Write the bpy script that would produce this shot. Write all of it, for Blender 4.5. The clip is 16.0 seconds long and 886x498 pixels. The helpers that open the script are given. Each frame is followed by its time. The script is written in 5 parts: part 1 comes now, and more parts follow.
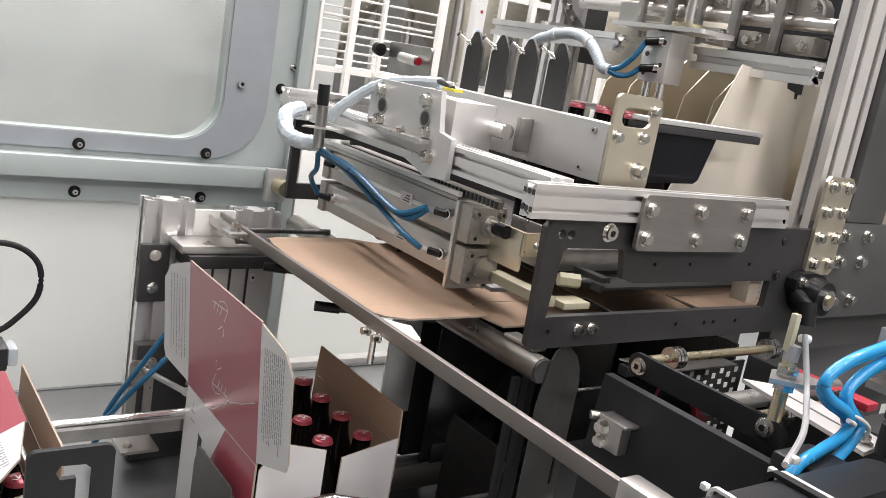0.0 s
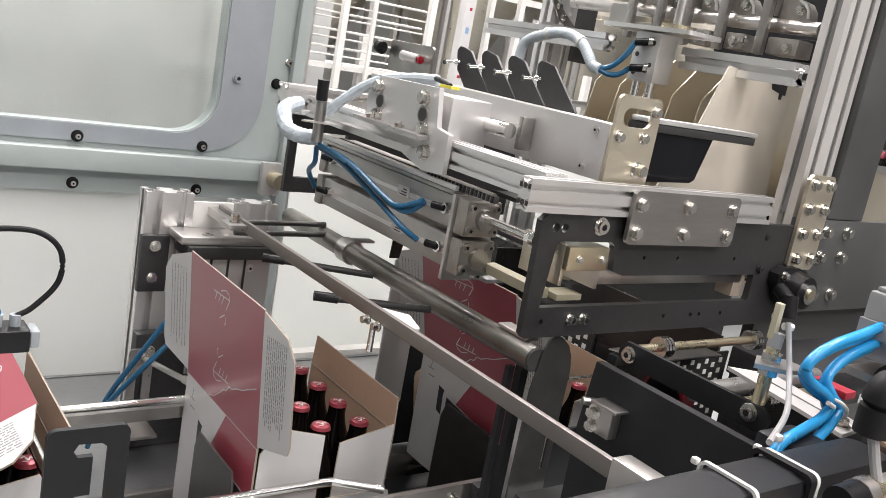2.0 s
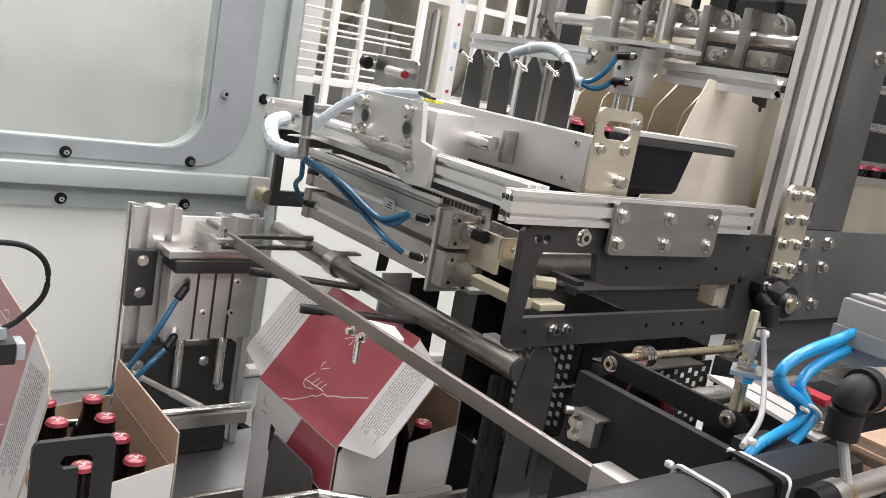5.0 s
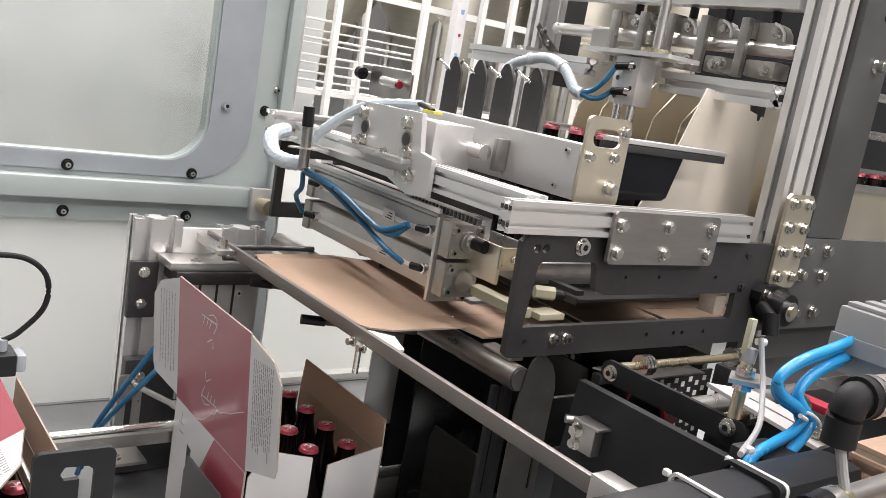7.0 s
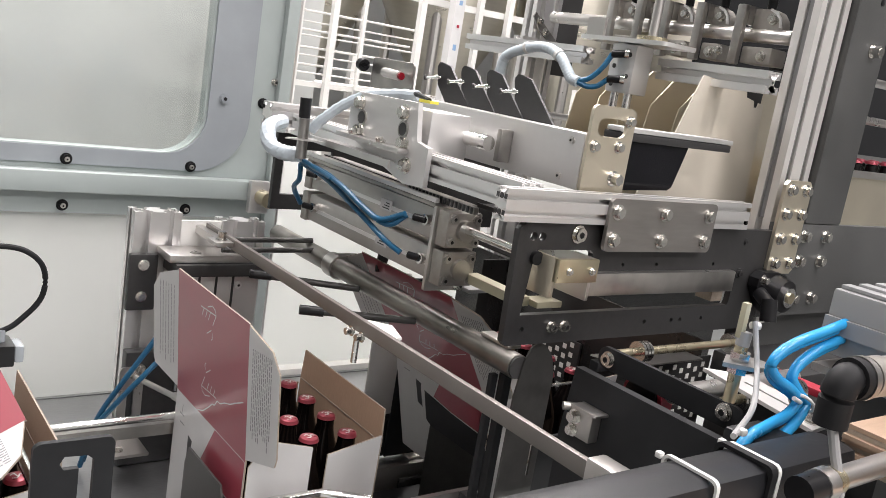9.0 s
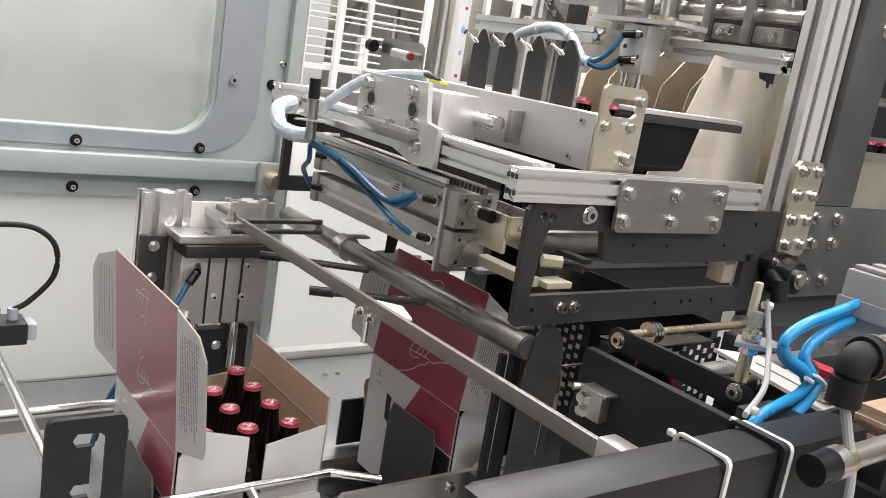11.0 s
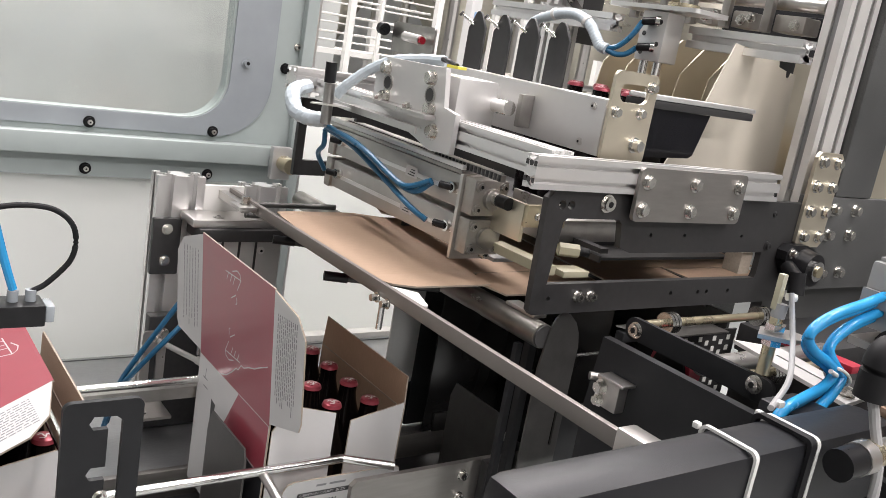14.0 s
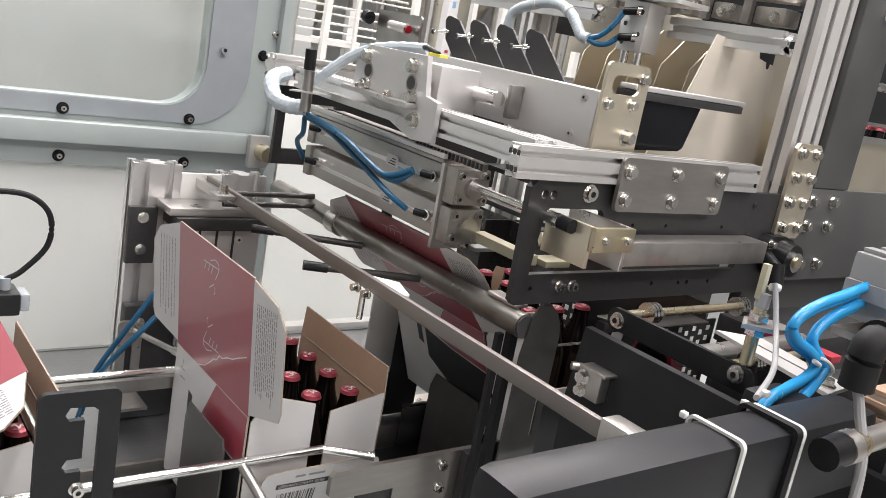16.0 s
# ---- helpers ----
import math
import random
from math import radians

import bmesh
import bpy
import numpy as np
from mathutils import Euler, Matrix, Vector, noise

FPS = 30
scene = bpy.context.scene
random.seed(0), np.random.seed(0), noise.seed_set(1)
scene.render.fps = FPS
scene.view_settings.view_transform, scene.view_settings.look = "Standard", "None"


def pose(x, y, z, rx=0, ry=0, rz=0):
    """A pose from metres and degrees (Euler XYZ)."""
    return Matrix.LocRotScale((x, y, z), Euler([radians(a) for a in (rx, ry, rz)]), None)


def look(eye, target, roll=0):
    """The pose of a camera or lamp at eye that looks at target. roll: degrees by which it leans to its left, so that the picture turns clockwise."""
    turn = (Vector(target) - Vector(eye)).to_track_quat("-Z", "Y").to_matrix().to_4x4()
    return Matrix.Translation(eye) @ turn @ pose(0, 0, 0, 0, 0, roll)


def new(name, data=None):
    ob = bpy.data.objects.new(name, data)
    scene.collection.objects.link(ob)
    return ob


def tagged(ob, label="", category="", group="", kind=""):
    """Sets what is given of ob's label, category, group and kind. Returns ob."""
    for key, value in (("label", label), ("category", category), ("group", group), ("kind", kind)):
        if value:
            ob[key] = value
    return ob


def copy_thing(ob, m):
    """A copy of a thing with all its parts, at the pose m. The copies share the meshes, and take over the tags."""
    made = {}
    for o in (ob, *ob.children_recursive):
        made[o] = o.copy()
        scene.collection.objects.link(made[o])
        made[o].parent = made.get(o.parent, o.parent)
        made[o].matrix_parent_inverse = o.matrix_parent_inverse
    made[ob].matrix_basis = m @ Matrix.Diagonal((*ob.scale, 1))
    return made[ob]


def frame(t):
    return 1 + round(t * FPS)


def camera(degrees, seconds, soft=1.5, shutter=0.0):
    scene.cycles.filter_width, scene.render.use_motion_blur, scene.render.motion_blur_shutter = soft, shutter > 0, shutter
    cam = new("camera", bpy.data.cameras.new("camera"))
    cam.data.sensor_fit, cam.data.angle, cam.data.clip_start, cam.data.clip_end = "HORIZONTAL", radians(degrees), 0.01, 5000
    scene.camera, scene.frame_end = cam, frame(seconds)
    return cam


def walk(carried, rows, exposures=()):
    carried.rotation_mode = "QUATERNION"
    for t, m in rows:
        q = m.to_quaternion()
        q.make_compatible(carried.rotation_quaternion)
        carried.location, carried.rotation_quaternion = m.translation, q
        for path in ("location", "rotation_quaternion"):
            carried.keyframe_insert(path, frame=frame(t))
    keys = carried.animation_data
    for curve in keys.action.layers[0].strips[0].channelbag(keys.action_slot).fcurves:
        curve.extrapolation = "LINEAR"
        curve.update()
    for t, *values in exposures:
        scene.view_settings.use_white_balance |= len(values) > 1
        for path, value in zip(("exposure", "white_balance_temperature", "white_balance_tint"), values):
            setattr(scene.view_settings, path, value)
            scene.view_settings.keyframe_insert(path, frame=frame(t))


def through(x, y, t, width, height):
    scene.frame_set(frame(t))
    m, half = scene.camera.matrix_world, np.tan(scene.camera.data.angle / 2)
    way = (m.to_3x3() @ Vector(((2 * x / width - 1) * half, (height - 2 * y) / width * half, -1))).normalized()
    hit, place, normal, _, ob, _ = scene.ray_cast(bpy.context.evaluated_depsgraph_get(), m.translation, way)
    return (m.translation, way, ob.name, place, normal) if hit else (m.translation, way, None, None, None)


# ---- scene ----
cam = camera(53.6, 16.0, soft=0.6)
PATH = [
    (0, (0.017, 0.025, 1.606), (1.182, 1.591, 1.169), 9.9),
    (0.5, (0.034, 0.027, 1.601), (1.208, 1.582, 1.152), 10.0),
    (1, (-0.006, 0.011, 1.605), (1.178, 1.558, 1.152), 10.2),
    (1.5, (-0.012, 0.004, 1.605), (1.177, 1.549, 1.157), 10.4),
    (2, (-0.019, 0.005, 1.606), (1.177, 1.547, 1.167), 10.6),
    (2.5, (-0.02, 0.008, 1.603), (1.183, 1.546, 1.169), 10.7),
    (3, (-0.019, 0.006, 1.603), (1.19, 1.539, 1.168), 10.7),
    (3.5, (-0.017, 0.003, 1.602), (1.191, 1.537, 1.172), 10.7),
    (4, (-0.019, -0.005, 1.604), (1.192, 1.53, 1.182), 10.6),
    (4.5, (-0.019, -0.01, 1.607), (1.192, 1.527, 1.194), 10.4),
    (7, (-0.018, -0.017, 1.609), (1.186, 1.532, 1.226), 9.9),
    (7.5, (-0.017, -0.026, 1.61), (1.188, 1.524, 1.228), 9.7),
    (8, (-0.017, -0.027, 1.61), (1.189, 1.522, 1.227), 9.6),
    (8.5, (-0.015, -0.027, 1.609), (1.188, 1.523, 1.22), 9.4),
    (9, (-0.014, -0.025, 1.606), (1.186, 1.524, 1.206), 9.3),
    (11.5, (-0.017, -0.023, 1.601), (1.163, 1.528, 1.155), 9.3),
    (12, (-0.019, -0.021, 1.6), (1.155, 1.533, 1.146), 9.4),
    (12.5, (-0.019, -0.016, 1.596), (1.152, 1.538, 1.134), 9.6),
    (13, (-0.019, -0.014, 1.596), (1.151, 1.54, 1.129), 9.7),
    (13.5, (-0.02, -0.012, 1.596), (1.151, 1.54, 1.126), 9.8),
    (14, (-0.021, -0.01, 1.597), (1.153, 1.54, 1.128), 10.0),
    (14.5, (-0.02, -0.005, 1.596), (1.159, 1.541, 1.129), 10.2),
    (15, (-0.019, -0.002, 1.596), (1.166, 1.541, 1.132), 10.4),
    (15.5, (-0.022, -0.002, 1.595), (1.168, 1.536, 1.127), 10.5),
    (16, (-0.022, 0.0, 1.592), (1.196, 1.512, 1.113), 10.6),
]
walk(cam, [(t, look(eye, target, roll)) for t, eye, target, roll in PATH])

# ---- light ----
world = bpy.data.worlds.new("hall_air")
scene.world = world
world.use_nodes = True
world.node_tree.nodes["Background"].inputs[0].default_value = (0.96, 0.93, 1.0, 1)
world.node_tree.nodes["Background"].inputs[1].default_value = 0.12
scene.view_settings.exposure = -0.07


def unseen_hall_lamp(x, y, z, sx, sy, power):
    lamp = bpy.data.lights.new("ceiling_light", "AREA")
    lamp.shape, lamp.size, lamp.size_y, lamp.energy, lamp.color = "RECTANGLE", sx, sy, power, (1.0, 0.945, 0.945)
    ob = new("ceiling_light", lamp)
    ob.matrix_basis = pose(x, y, z, 0, 0, 0)
    return ob


# Overhead strips assumed above the line, out of view.
unseen_hall_lamp(-0.3, 0.8, 4.2, 0.35, 5.0, 90)
unseen_hall_lamp(1.3, 0.8, 4.2, 0.35, 5.0, 120)
unseen_hall_lamp(2.9, 0.8, 4.2, 0.35, 5.0, 150)
# Added fill lamps: front faces, milky panels from behind, hall background.
unseen_hall_lamp(0.6, -2.2, 3.6, 5.0, 0.4, 150)
unseen_hall_lamp(1.0, 2.6, 4.2, 3.4, 0.5, 125)
unseen_hall_lamp(3.0, 4.4, 4.2, 4.0, 0.35, 140)


# ---- materials ----
def material(name, color, rough=0.5, metal=0.0, vary=0.12, scale=40.0, bump=0.0, bump_scale=200.0, stretch=(1, 1, 1), coat=0.0, rough_vary=0.04, tint=None):
    m = bpy.data.materials.new(name)
    m.use_nodes = True
    nt = m.node_tree
    b = nt.nodes["Principled BSDF"]
    L = nt.links.new
    co = nt.nodes.new("ShaderNodeTexCoord")
    mp = nt.nodes.new("ShaderNodeMapping")
    mp.inputs["Scale"].default_value = stretch
    L(co.outputs["Object"], mp.inputs["Vector"])
    fine = nt.nodes.new("ShaderNodeTexNoise")
    fine.inputs["Scale"].default_value, fine.inputs["Detail"].default_value = scale, 5
    L(mp.outputs[0], fine.inputs["Vector"])
    big = nt.nodes.new("ShaderNodeTexNoise")
    big.inputs["Scale"].default_value, big.inputs["Detail"].default_value = 7.0, 4
    L(co.outputs["Object"], big.inputs["Vector"])
    add = nt.nodes.new("ShaderNodeMath")
    add.operation = "MULTIPLY_ADD"
    add.inputs[1].default_value = 0.5
    half = nt.nodes.new("ShaderNodeMath")
    half.operation = "MULTIPLY"
    half.inputs[1].default_value = 0.5
    L(big.outputs["Fac"], half.inputs[0])
    L(fine.outputs["Fac"], add.inputs[0])
    L(half.outputs[0], add.inputs[2])
    ramp = nt.nodes.new("ShaderNodeValToRGB")
    e = ramp.color_ramp.elements
    t = tint or color
    e[0].position, e[1].position = 0.3, 0.7
    e[0].color = (*[max(0, c * (1 - vary)) for c in t], 1)
    e[1].color = (*[min(1, c * (1 + vary)) for c in color], 1)
    L(add.outputs[0], ramp.inputs[0])
    L(ramp.outputs[0], b.inputs["Base Color"])
    rr = nt.nodes.new("ShaderNodeMapRange")
    rr.inputs["From Min"].default_value, rr.inputs["From Max"].default_value = 0.3, 0.7
    rr.inputs["To Min"].default_value, rr.inputs["To Max"].default_value = max(0.03, rough - rough_vary), min(1, rough + rough_vary)
    L(add.outputs[0], rr.inputs["Value"])
    L(rr.outputs[0], b.inputs["Roughness"])
    b.inputs["Metallic"].default_value = metal
    b.inputs["Coat Weight"].default_value = coat
    if bump:
        n2 = nt.nodes.new("ShaderNodeTexNoise")
        n2.inputs["Scale"].default_value, n2.inputs["Detail"].default_value = bump_scale, 3
        L(mp.outputs[0], n2.inputs["Vector"])
        bp = nt.nodes.new("ShaderNodeBump")
        bp.inputs["Strength"].default_value, bp.inputs["Distance"].default_value = bump, 0.001
        L(n2.outputs["Fac"], bp.inputs["Height"])
        L(bp.outputs[0], b.inputs["Normal"])
    return m


ALU = material("anodised_aluminium", (0.8, 0.79, 0.78), 0.34, 0.84, 0.025, 60, 0.08, 300, (1, 1, 1))
# Less metallic copy of ALU, so the column's front looks lit.
ALU_COLUMN = material("lit_column_aluminium", (0.66, 0.645, 0.62), 0.4, 0.45, 0.03, 60, 0.08, 300)
ALU_MATT = material("matt_aluminium", (0.66, 0.65, 0.64), 0.42, 0.75, 0.025, 90, 0.1, 400)
STEEL = material("stainless_steel", (0.6, 0.58, 0.56), 0.3, 0.95, 0.04, 50, 0.05, 300)
DULL = material("worn_stainless_steel", (0.4, 0.385, 0.365), 0.32, 0.95, 0.4, 22, 0.1, 200)
WARM = material("polished_steel_sheet", (0.68, 0.62, 0.5), 0.33, 0.85, 0.05, 14, 0.05, 120)
GUIDE = material("scuffed_guide_steel", (0.23, 0.21, 0.195), 0.45, 0.7, 0.12, 18, 0.08, 160, (1, 0.2, 1))
TUBE = material("dirty_guide_tube_steel", (0.36, 0.345, 0.32), 0.36, 0.85, 0.55, 16, 0.25, 90, (1.4, 0.35, 1.4), rough_vary=0.14, tint=(0.2, 0.185, 0.165))
CHROME = material("bright_steel", (0.75, 0.74, 0.72), 0.16, 1.0, 0.08, 80)
ZINC = material("zinc_plated_steel", (0.54, 0.48, 0.34), 0.28, 0.9, 0.12, 40)
BLACK = material("black_anodised_plate", (0.026, 0.0255, 0.026), 0.42, 0.0, 0.3, 120, 0.05, 500)
BLACK_GLOSS = material("black_plastic", (0.012, 0.012, 0.013), 0.3, 0.0, 0.3, 80)
BEAM = material("dark_grey_powder_coat", (0.014, 0.0145, 0.0165), 0.36, 0.0, 0.1, 300, 0.1, 900)
SPECKLE = material("grey_hammered_paint", (0.066, 0.067, 0.066), 0.5, 0.05, 0.55, 500, 0.35, 700)
DOOR = material("pale_grey_green_paint", (0.37, 0.415, 0.405), 0.42, 0.0, 0.05, 30, 0.05, 200)
SEAL = material("grey_acrylic_edge", (0.3, 0.325, 0.345), 0.22, 0.0, 0.12, 12)
WHITE = material("white_paint", (0.7, 0.69, 0.66), 0.5, 0.0, 0.05, 20)
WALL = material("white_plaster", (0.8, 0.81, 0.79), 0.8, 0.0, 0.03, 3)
KRAFT = material("brown_corrugated_board", (0.36, 0.25, 0.175), 0.8, 0.0, 0.12, 60, 0.25, 400, (1, 6, 1))
KRAFT_EDGE = material("cut_board_edge", (0.31, 0.26, 0.21), 0.85, 0.0, 0.2, 300, 0.3, 500)
PRINT_WHITE = material("white_printed_board", (0.55, 0.545, 0.54), 0.42, 0.0, 0.04, 30, 0.05, 300)
PRINT_RED = material("wine_red_print", (0.29, 0.05, 0.07), 0.33, 0.0, 0.08, 25, 0.05, 200, coat=0.3)
PRINT_BLACK = material("black_print", (0.012, 0.012, 0.014), 0.45)
PRINT_BLUE = material("pale_blue_print", (0.2, 0.32, 0.5), 0.5)
PRINT_GREY = material("grey_text_print", (0.22, 0.22, 0.23), 0.5)
GLASS_DARK = material("dark_bottle_glass", (0.004, 0.003, 0.003), 0.14, 0.0, 0.2, 20)
CAP = material("red_metal_cap", (0.3, 0.05, 0.07), 0.3, 0.4, 0.15, 60)
BLUE = material("bright_blue_hose", (0.02, 0.26, 0.55), 0.25, 0.0, 0.12, 20)
NAVY = material("dark_blue_hose", (0.014, 0.1, 0.2), 0.3, 0.0, 0.15, 20)
SPIRAL = material("white_spiral_wrap", (0.46, 0.52, 0.56), 0.3, 0.0, 0.12, 30, 0.3, 100)
NYLON = material("cream_nylon", (0.4, 0.375, 0.27), 0.45, 0.0, 0.06, 20)
GREY_BLOCK = material("light_grey_plastic", (0.29, 0.293, 0.293), 0.4, 0.25, 0.05, 30)
CABLE = material("grey_cable", (0.3, 0.3, 0.3), 0.45)
RUBBER = material("black_rubber", (0.008, 0.008, 0.009), 0.6)
RED_BELT = material("red_belt", (0.3, 0.018, 0.035), 0.45, 0.0, 0.1, 40)
YELLOW = material("yellow_label", (0.75, 0.68, 0.08), 0.5)
RED_LED = material("red_lens", (0.16, 0.006, 0.012), 0.15)
BED = material("brushed_conveyor_sheet", (0.36, 0.365, 0.37), 0.32, 0.85, 0.12, 60, 0.1, 150, (1, 5, 1))
BARREL = material("grey_cylinder_tube", (0.5, 0.485, 0.46), 0.4, 0.75, 0.1, 40, 0.08, 300)
CAP_STEEL = material("cast_end_cap", (0.38, 0.36, 0.33), 0.38, 0.8, 0.2, 60, 0.2, 300)
# Grey chosen to cut light bounced by the unseen ceiling and side walls.
HALL_GREY = material("bounce_cut_grey", (0.38, 0.38, 0.38), 0.8, 0.0, 0.05, 3)
BOLT_STEEL = material("plated_bolt_steel", (0.68, 0.665, 0.63), 0.24, 1.0, 0.12, 90)
OFF_WHITE = material("off_white_plaster", (0.44, 0.45, 0.437), 0.8, 0.0, 0.06, 2)
# Colour of the shade painted into the column's slots.
SLOT_SHADE = material("slot_shade_grey", (0.25, 0.25, 0.255), 0.5)
TIE = material("white_nylon_tie", (0.6, 0.6, 0.58), 0.45)
FLOOR = material("grey_epoxy_floor", (0.42, 0.44, 0.43), 0.35, 0.0, 0.1, 2)
LUG_STEEL = material("grey_lug_steel", (0.11, 0.106, 0.102), 0.42, 0.6, 0.2, 30, 0.1, 200)
DARK_STEEL = material("dark_oiled_steel", (0.05, 0.048, 0.046), 0.36, 0.5, 0.3, 30, 0.1, 200)
BLACK_MATT = material("matt_black_paint", (0.0165, 0.017, 0.0185), 0.5, 0.0, 0.25, 40, 0.05, 400)
BLACK_PANEL = material("glossy_black_panel", (0.02, 0.0195, 0.0195), 0.22, 0.0, 0.4, 9, 0.04, 60)
APRON = material("polished_black_plastic", (0.006, 0.006, 0.008), 0.1, 0.0, 0.3, 30, 0.3, 25)
PLATE_STEEL = material("brushed_joint_plate", (0.29, 0.275, 0.26), 0.36, 0.8, 0.12, 26, 0.06, 200, (1, 1, 6))
SHEET = material("scuffed_lane_sheet", (0.68, 0.63, 0.54), 0.45, 0.15, 0.1, 10, 0.04, 100)
CHUTE_STEEL = material("scuffed_dark_steel", (0.085, 0.083, 0.08), 0.36, 0.6, 0.35, 30, 0.1, 200)
# Dark machine paint, and the painted shade of bores and slot ends.
SHADE = material("dark_paint_and_shade", (0.042, 0.041, 0.041), 0.5, 0.0, 0.2, 20)
TANK = material("brushed_tank_steel", (0.6, 0.56, 0.48), 0.3, 0.95, 0.08, 6, 0.03, 100, (1, 1, 8))


def pane_material():
    m = bpy.data.materials.new("clear_acrylic")
    m.use_nodes = True
    nt = m.node_tree
    nt.nodes.clear()
    out = nt.nodes.new("ShaderNodeOutputMaterial")
    mix = nt.nodes.new("ShaderNodeMixShader")
    tr = nt.nodes.new("ShaderNodeBsdfTransparent")
    gl = nt.nodes.new("ShaderNodeBsdfGlossy")
    tr.inputs[0].default_value = (0.93, 0.95, 0.94, 1)
    gl.inputs["Roughness"].default_value = 0.18
    mix.inputs[0].default_value = 0.12
    nt.links.new(tr.outputs[0], mix.inputs[1])
    nt.links.new(gl.outputs[0], mix.inputs[2])
    nt.links.new(mix.outputs[0], out.inputs[0])
    return m


def milky_material(name, white, through):
    m = material(name, (white, white * 1.01, white * 0.99), 0.35, 0.0, 0.03, 4)
    nt = m.node_tree
    out = [n for n in nt.nodes if n.type == "OUTPUT_MATERIAL"][0]
    front = [n for n in nt.nodes if n.type == "BSDF_PRINCIPLED"][0]
    mix = nt.nodes.new("ShaderNodeMixShader")
    tl = nt.nodes.new("ShaderNodeBsdfTranslucent")
    tl.inputs[0].default_value = (white + 0.06, white + 0.07, white + 0.05, 1)
    mix.inputs[0].default_value = through
    nt.links.new(front.outputs[0], mix.inputs[1])
    nt.links.new(tl.outputs[0], mix.inputs[2])
    nt.links.new(mix.outputs[0], out.inputs[0])
    return m


PANE = pane_material()
MILK = milky_material("milky_acrylic", 0.8, 0.55)
# Brighter copy of MILK, making up for missing light behind the machine.
MILK_REAR = milky_material("brightened_milky_acrylic", 0.92, 0.6)
for m in (BEAM, BLACK_MATT, APRON, RUBBER, BLACK_GLOSS, GLASS_DARK):
    [n for n in m.node_tree.nodes if n.type == "BSDF_PRINCIPLED"][0].inputs["Specular IOR Level"].default_value = 0.24

# ---- mesh tools ----
SPACE = {}


def thing(name, at, label, category, group="", kind=""):
    ob = new(name)
    ob.empty_display_size = 0.02
    ob.matrix_basis = at if isinstance(at, Matrix) else Matrix.Translation(at)
    SPACE[ob] = ob.matrix_basis.copy()
    return tagged(ob, label, category, group, kind)


def finish(bm, name, mats):
    bmesh.ops.recalc_face_normals(bm, faces=bm.faces)
    me = bpy.data.meshes.new(name)
    bm.to_mesh(me)
    bm.free()
    for m in (mats if isinstance(mats, (list, tuple)) else [mats]):
        me.materials.append(m)
    return me


def smooth(me, angle=35):
    me.polygons.foreach_set("use_smooth", [True] * len(me.polygons))
    me.set_sharp_from_angle(angle=radians(angle))


def part(name, bm, mat, parent, label="", at=None, local=False):
    """A mesh of world coordinates (or of the parent's, if local) under parent; at: its own origin, in the same space."""
    space = SPACE[parent]
    own = Matrix.Translation(at) if at is not None and not isinstance(at, Matrix) else (at or (Matrix() if local else space))
    whole = space @ own if local else own
    bm.transform(own.inverted())
    me = finish(bm, name, mat)
    smooth(me)
    ob = new(name, me)
    ob.parent = parent
    ob.matrix_basis = space.inverted() @ whole
    SPACE[ob] = whole
    return tagged(ob, label) if label else ob


def solid(name, bm, mat, label, category, kind="", at=(0, 0, 0), group=""):
    """A thing of one mesh."""
    m = Matrix.Translation(at)
    bm.transform(m.inverted())
    me = finish(bm, name, mat)
    smooth(me)
    ob = new(name, me)
    ob.matrix_basis = m
    SPACE[ob] = m
    return tagged(ob, label, category, group, kind)


def bx(x0, x1, y0, y1, z0, z1, bevel=0.0, bm=None, mi=0, m=None):
    bm = bm or bmesh.new()
    k = bmesh.ops.create_cube(bm, size=1, matrix=(m or Matrix()) @ Matrix.Translation(((x0 + x1) / 2, (y0 + y1) / 2, (z0 + z1) / 2)) @ Matrix.Diagonal((abs(x1 - x0), abs(y1 - y0), abs(z1 - z0), 1)))
    vs = k["verts"]
    fs = {f for v in vs for f in v.link_faces}
    for f in fs:
        f.material_index = mi
    if bevel:
        es = {e for v in vs for e in v.link_edges}
        r = bmesh.ops.bevel(bm, geom=list(es), offset=bevel, segments=2, profile=0.6, affect="EDGES")
        for f in r["faces"]:
            f.material_index = mi
    return bm


def rod(a, b, r, bm=None, seg=14, mi=0, r2=None):
    bm = bm or bmesh.new()
    a, b = Vector(a), Vector(b)
    d = b - a
    m = Matrix.Translation((a + b) / 2) @ d.to_track_quat("Z", "Y").to_matrix().to_4x4()
    k = bmesh.ops.create_cone(bm, cap_ends=True, segments=seg, radius1=r, radius2=r if r2 is None else r2, depth=d.length, matrix=m)
    for f in {f for v in k["verts"] for f in v.link_faces}:
        f.material_index = mi
    return bm


def curve_points(pts, n=8):
    """Catmull-Rom through the points."""
    p = [Vector(q) for q in pts]
    p = [2 * p[0] - p[1]] + p + [2 * p[-1] - p[-2]]
    out = []
    for i in range(1, len(p) - 2):
        for j in range(n):
            t = j / n
            a, b, c, d = p[i - 1], p[i], p[i + 1], p[i + 2]
            out.append(0.5 * (2 * b + (c - a) * t + (2 * a - 5 * b + 4 * c - d) * t * t + (3 * b - a - 3 * c + d) * t ** 3))
    return out + [p[-2]]


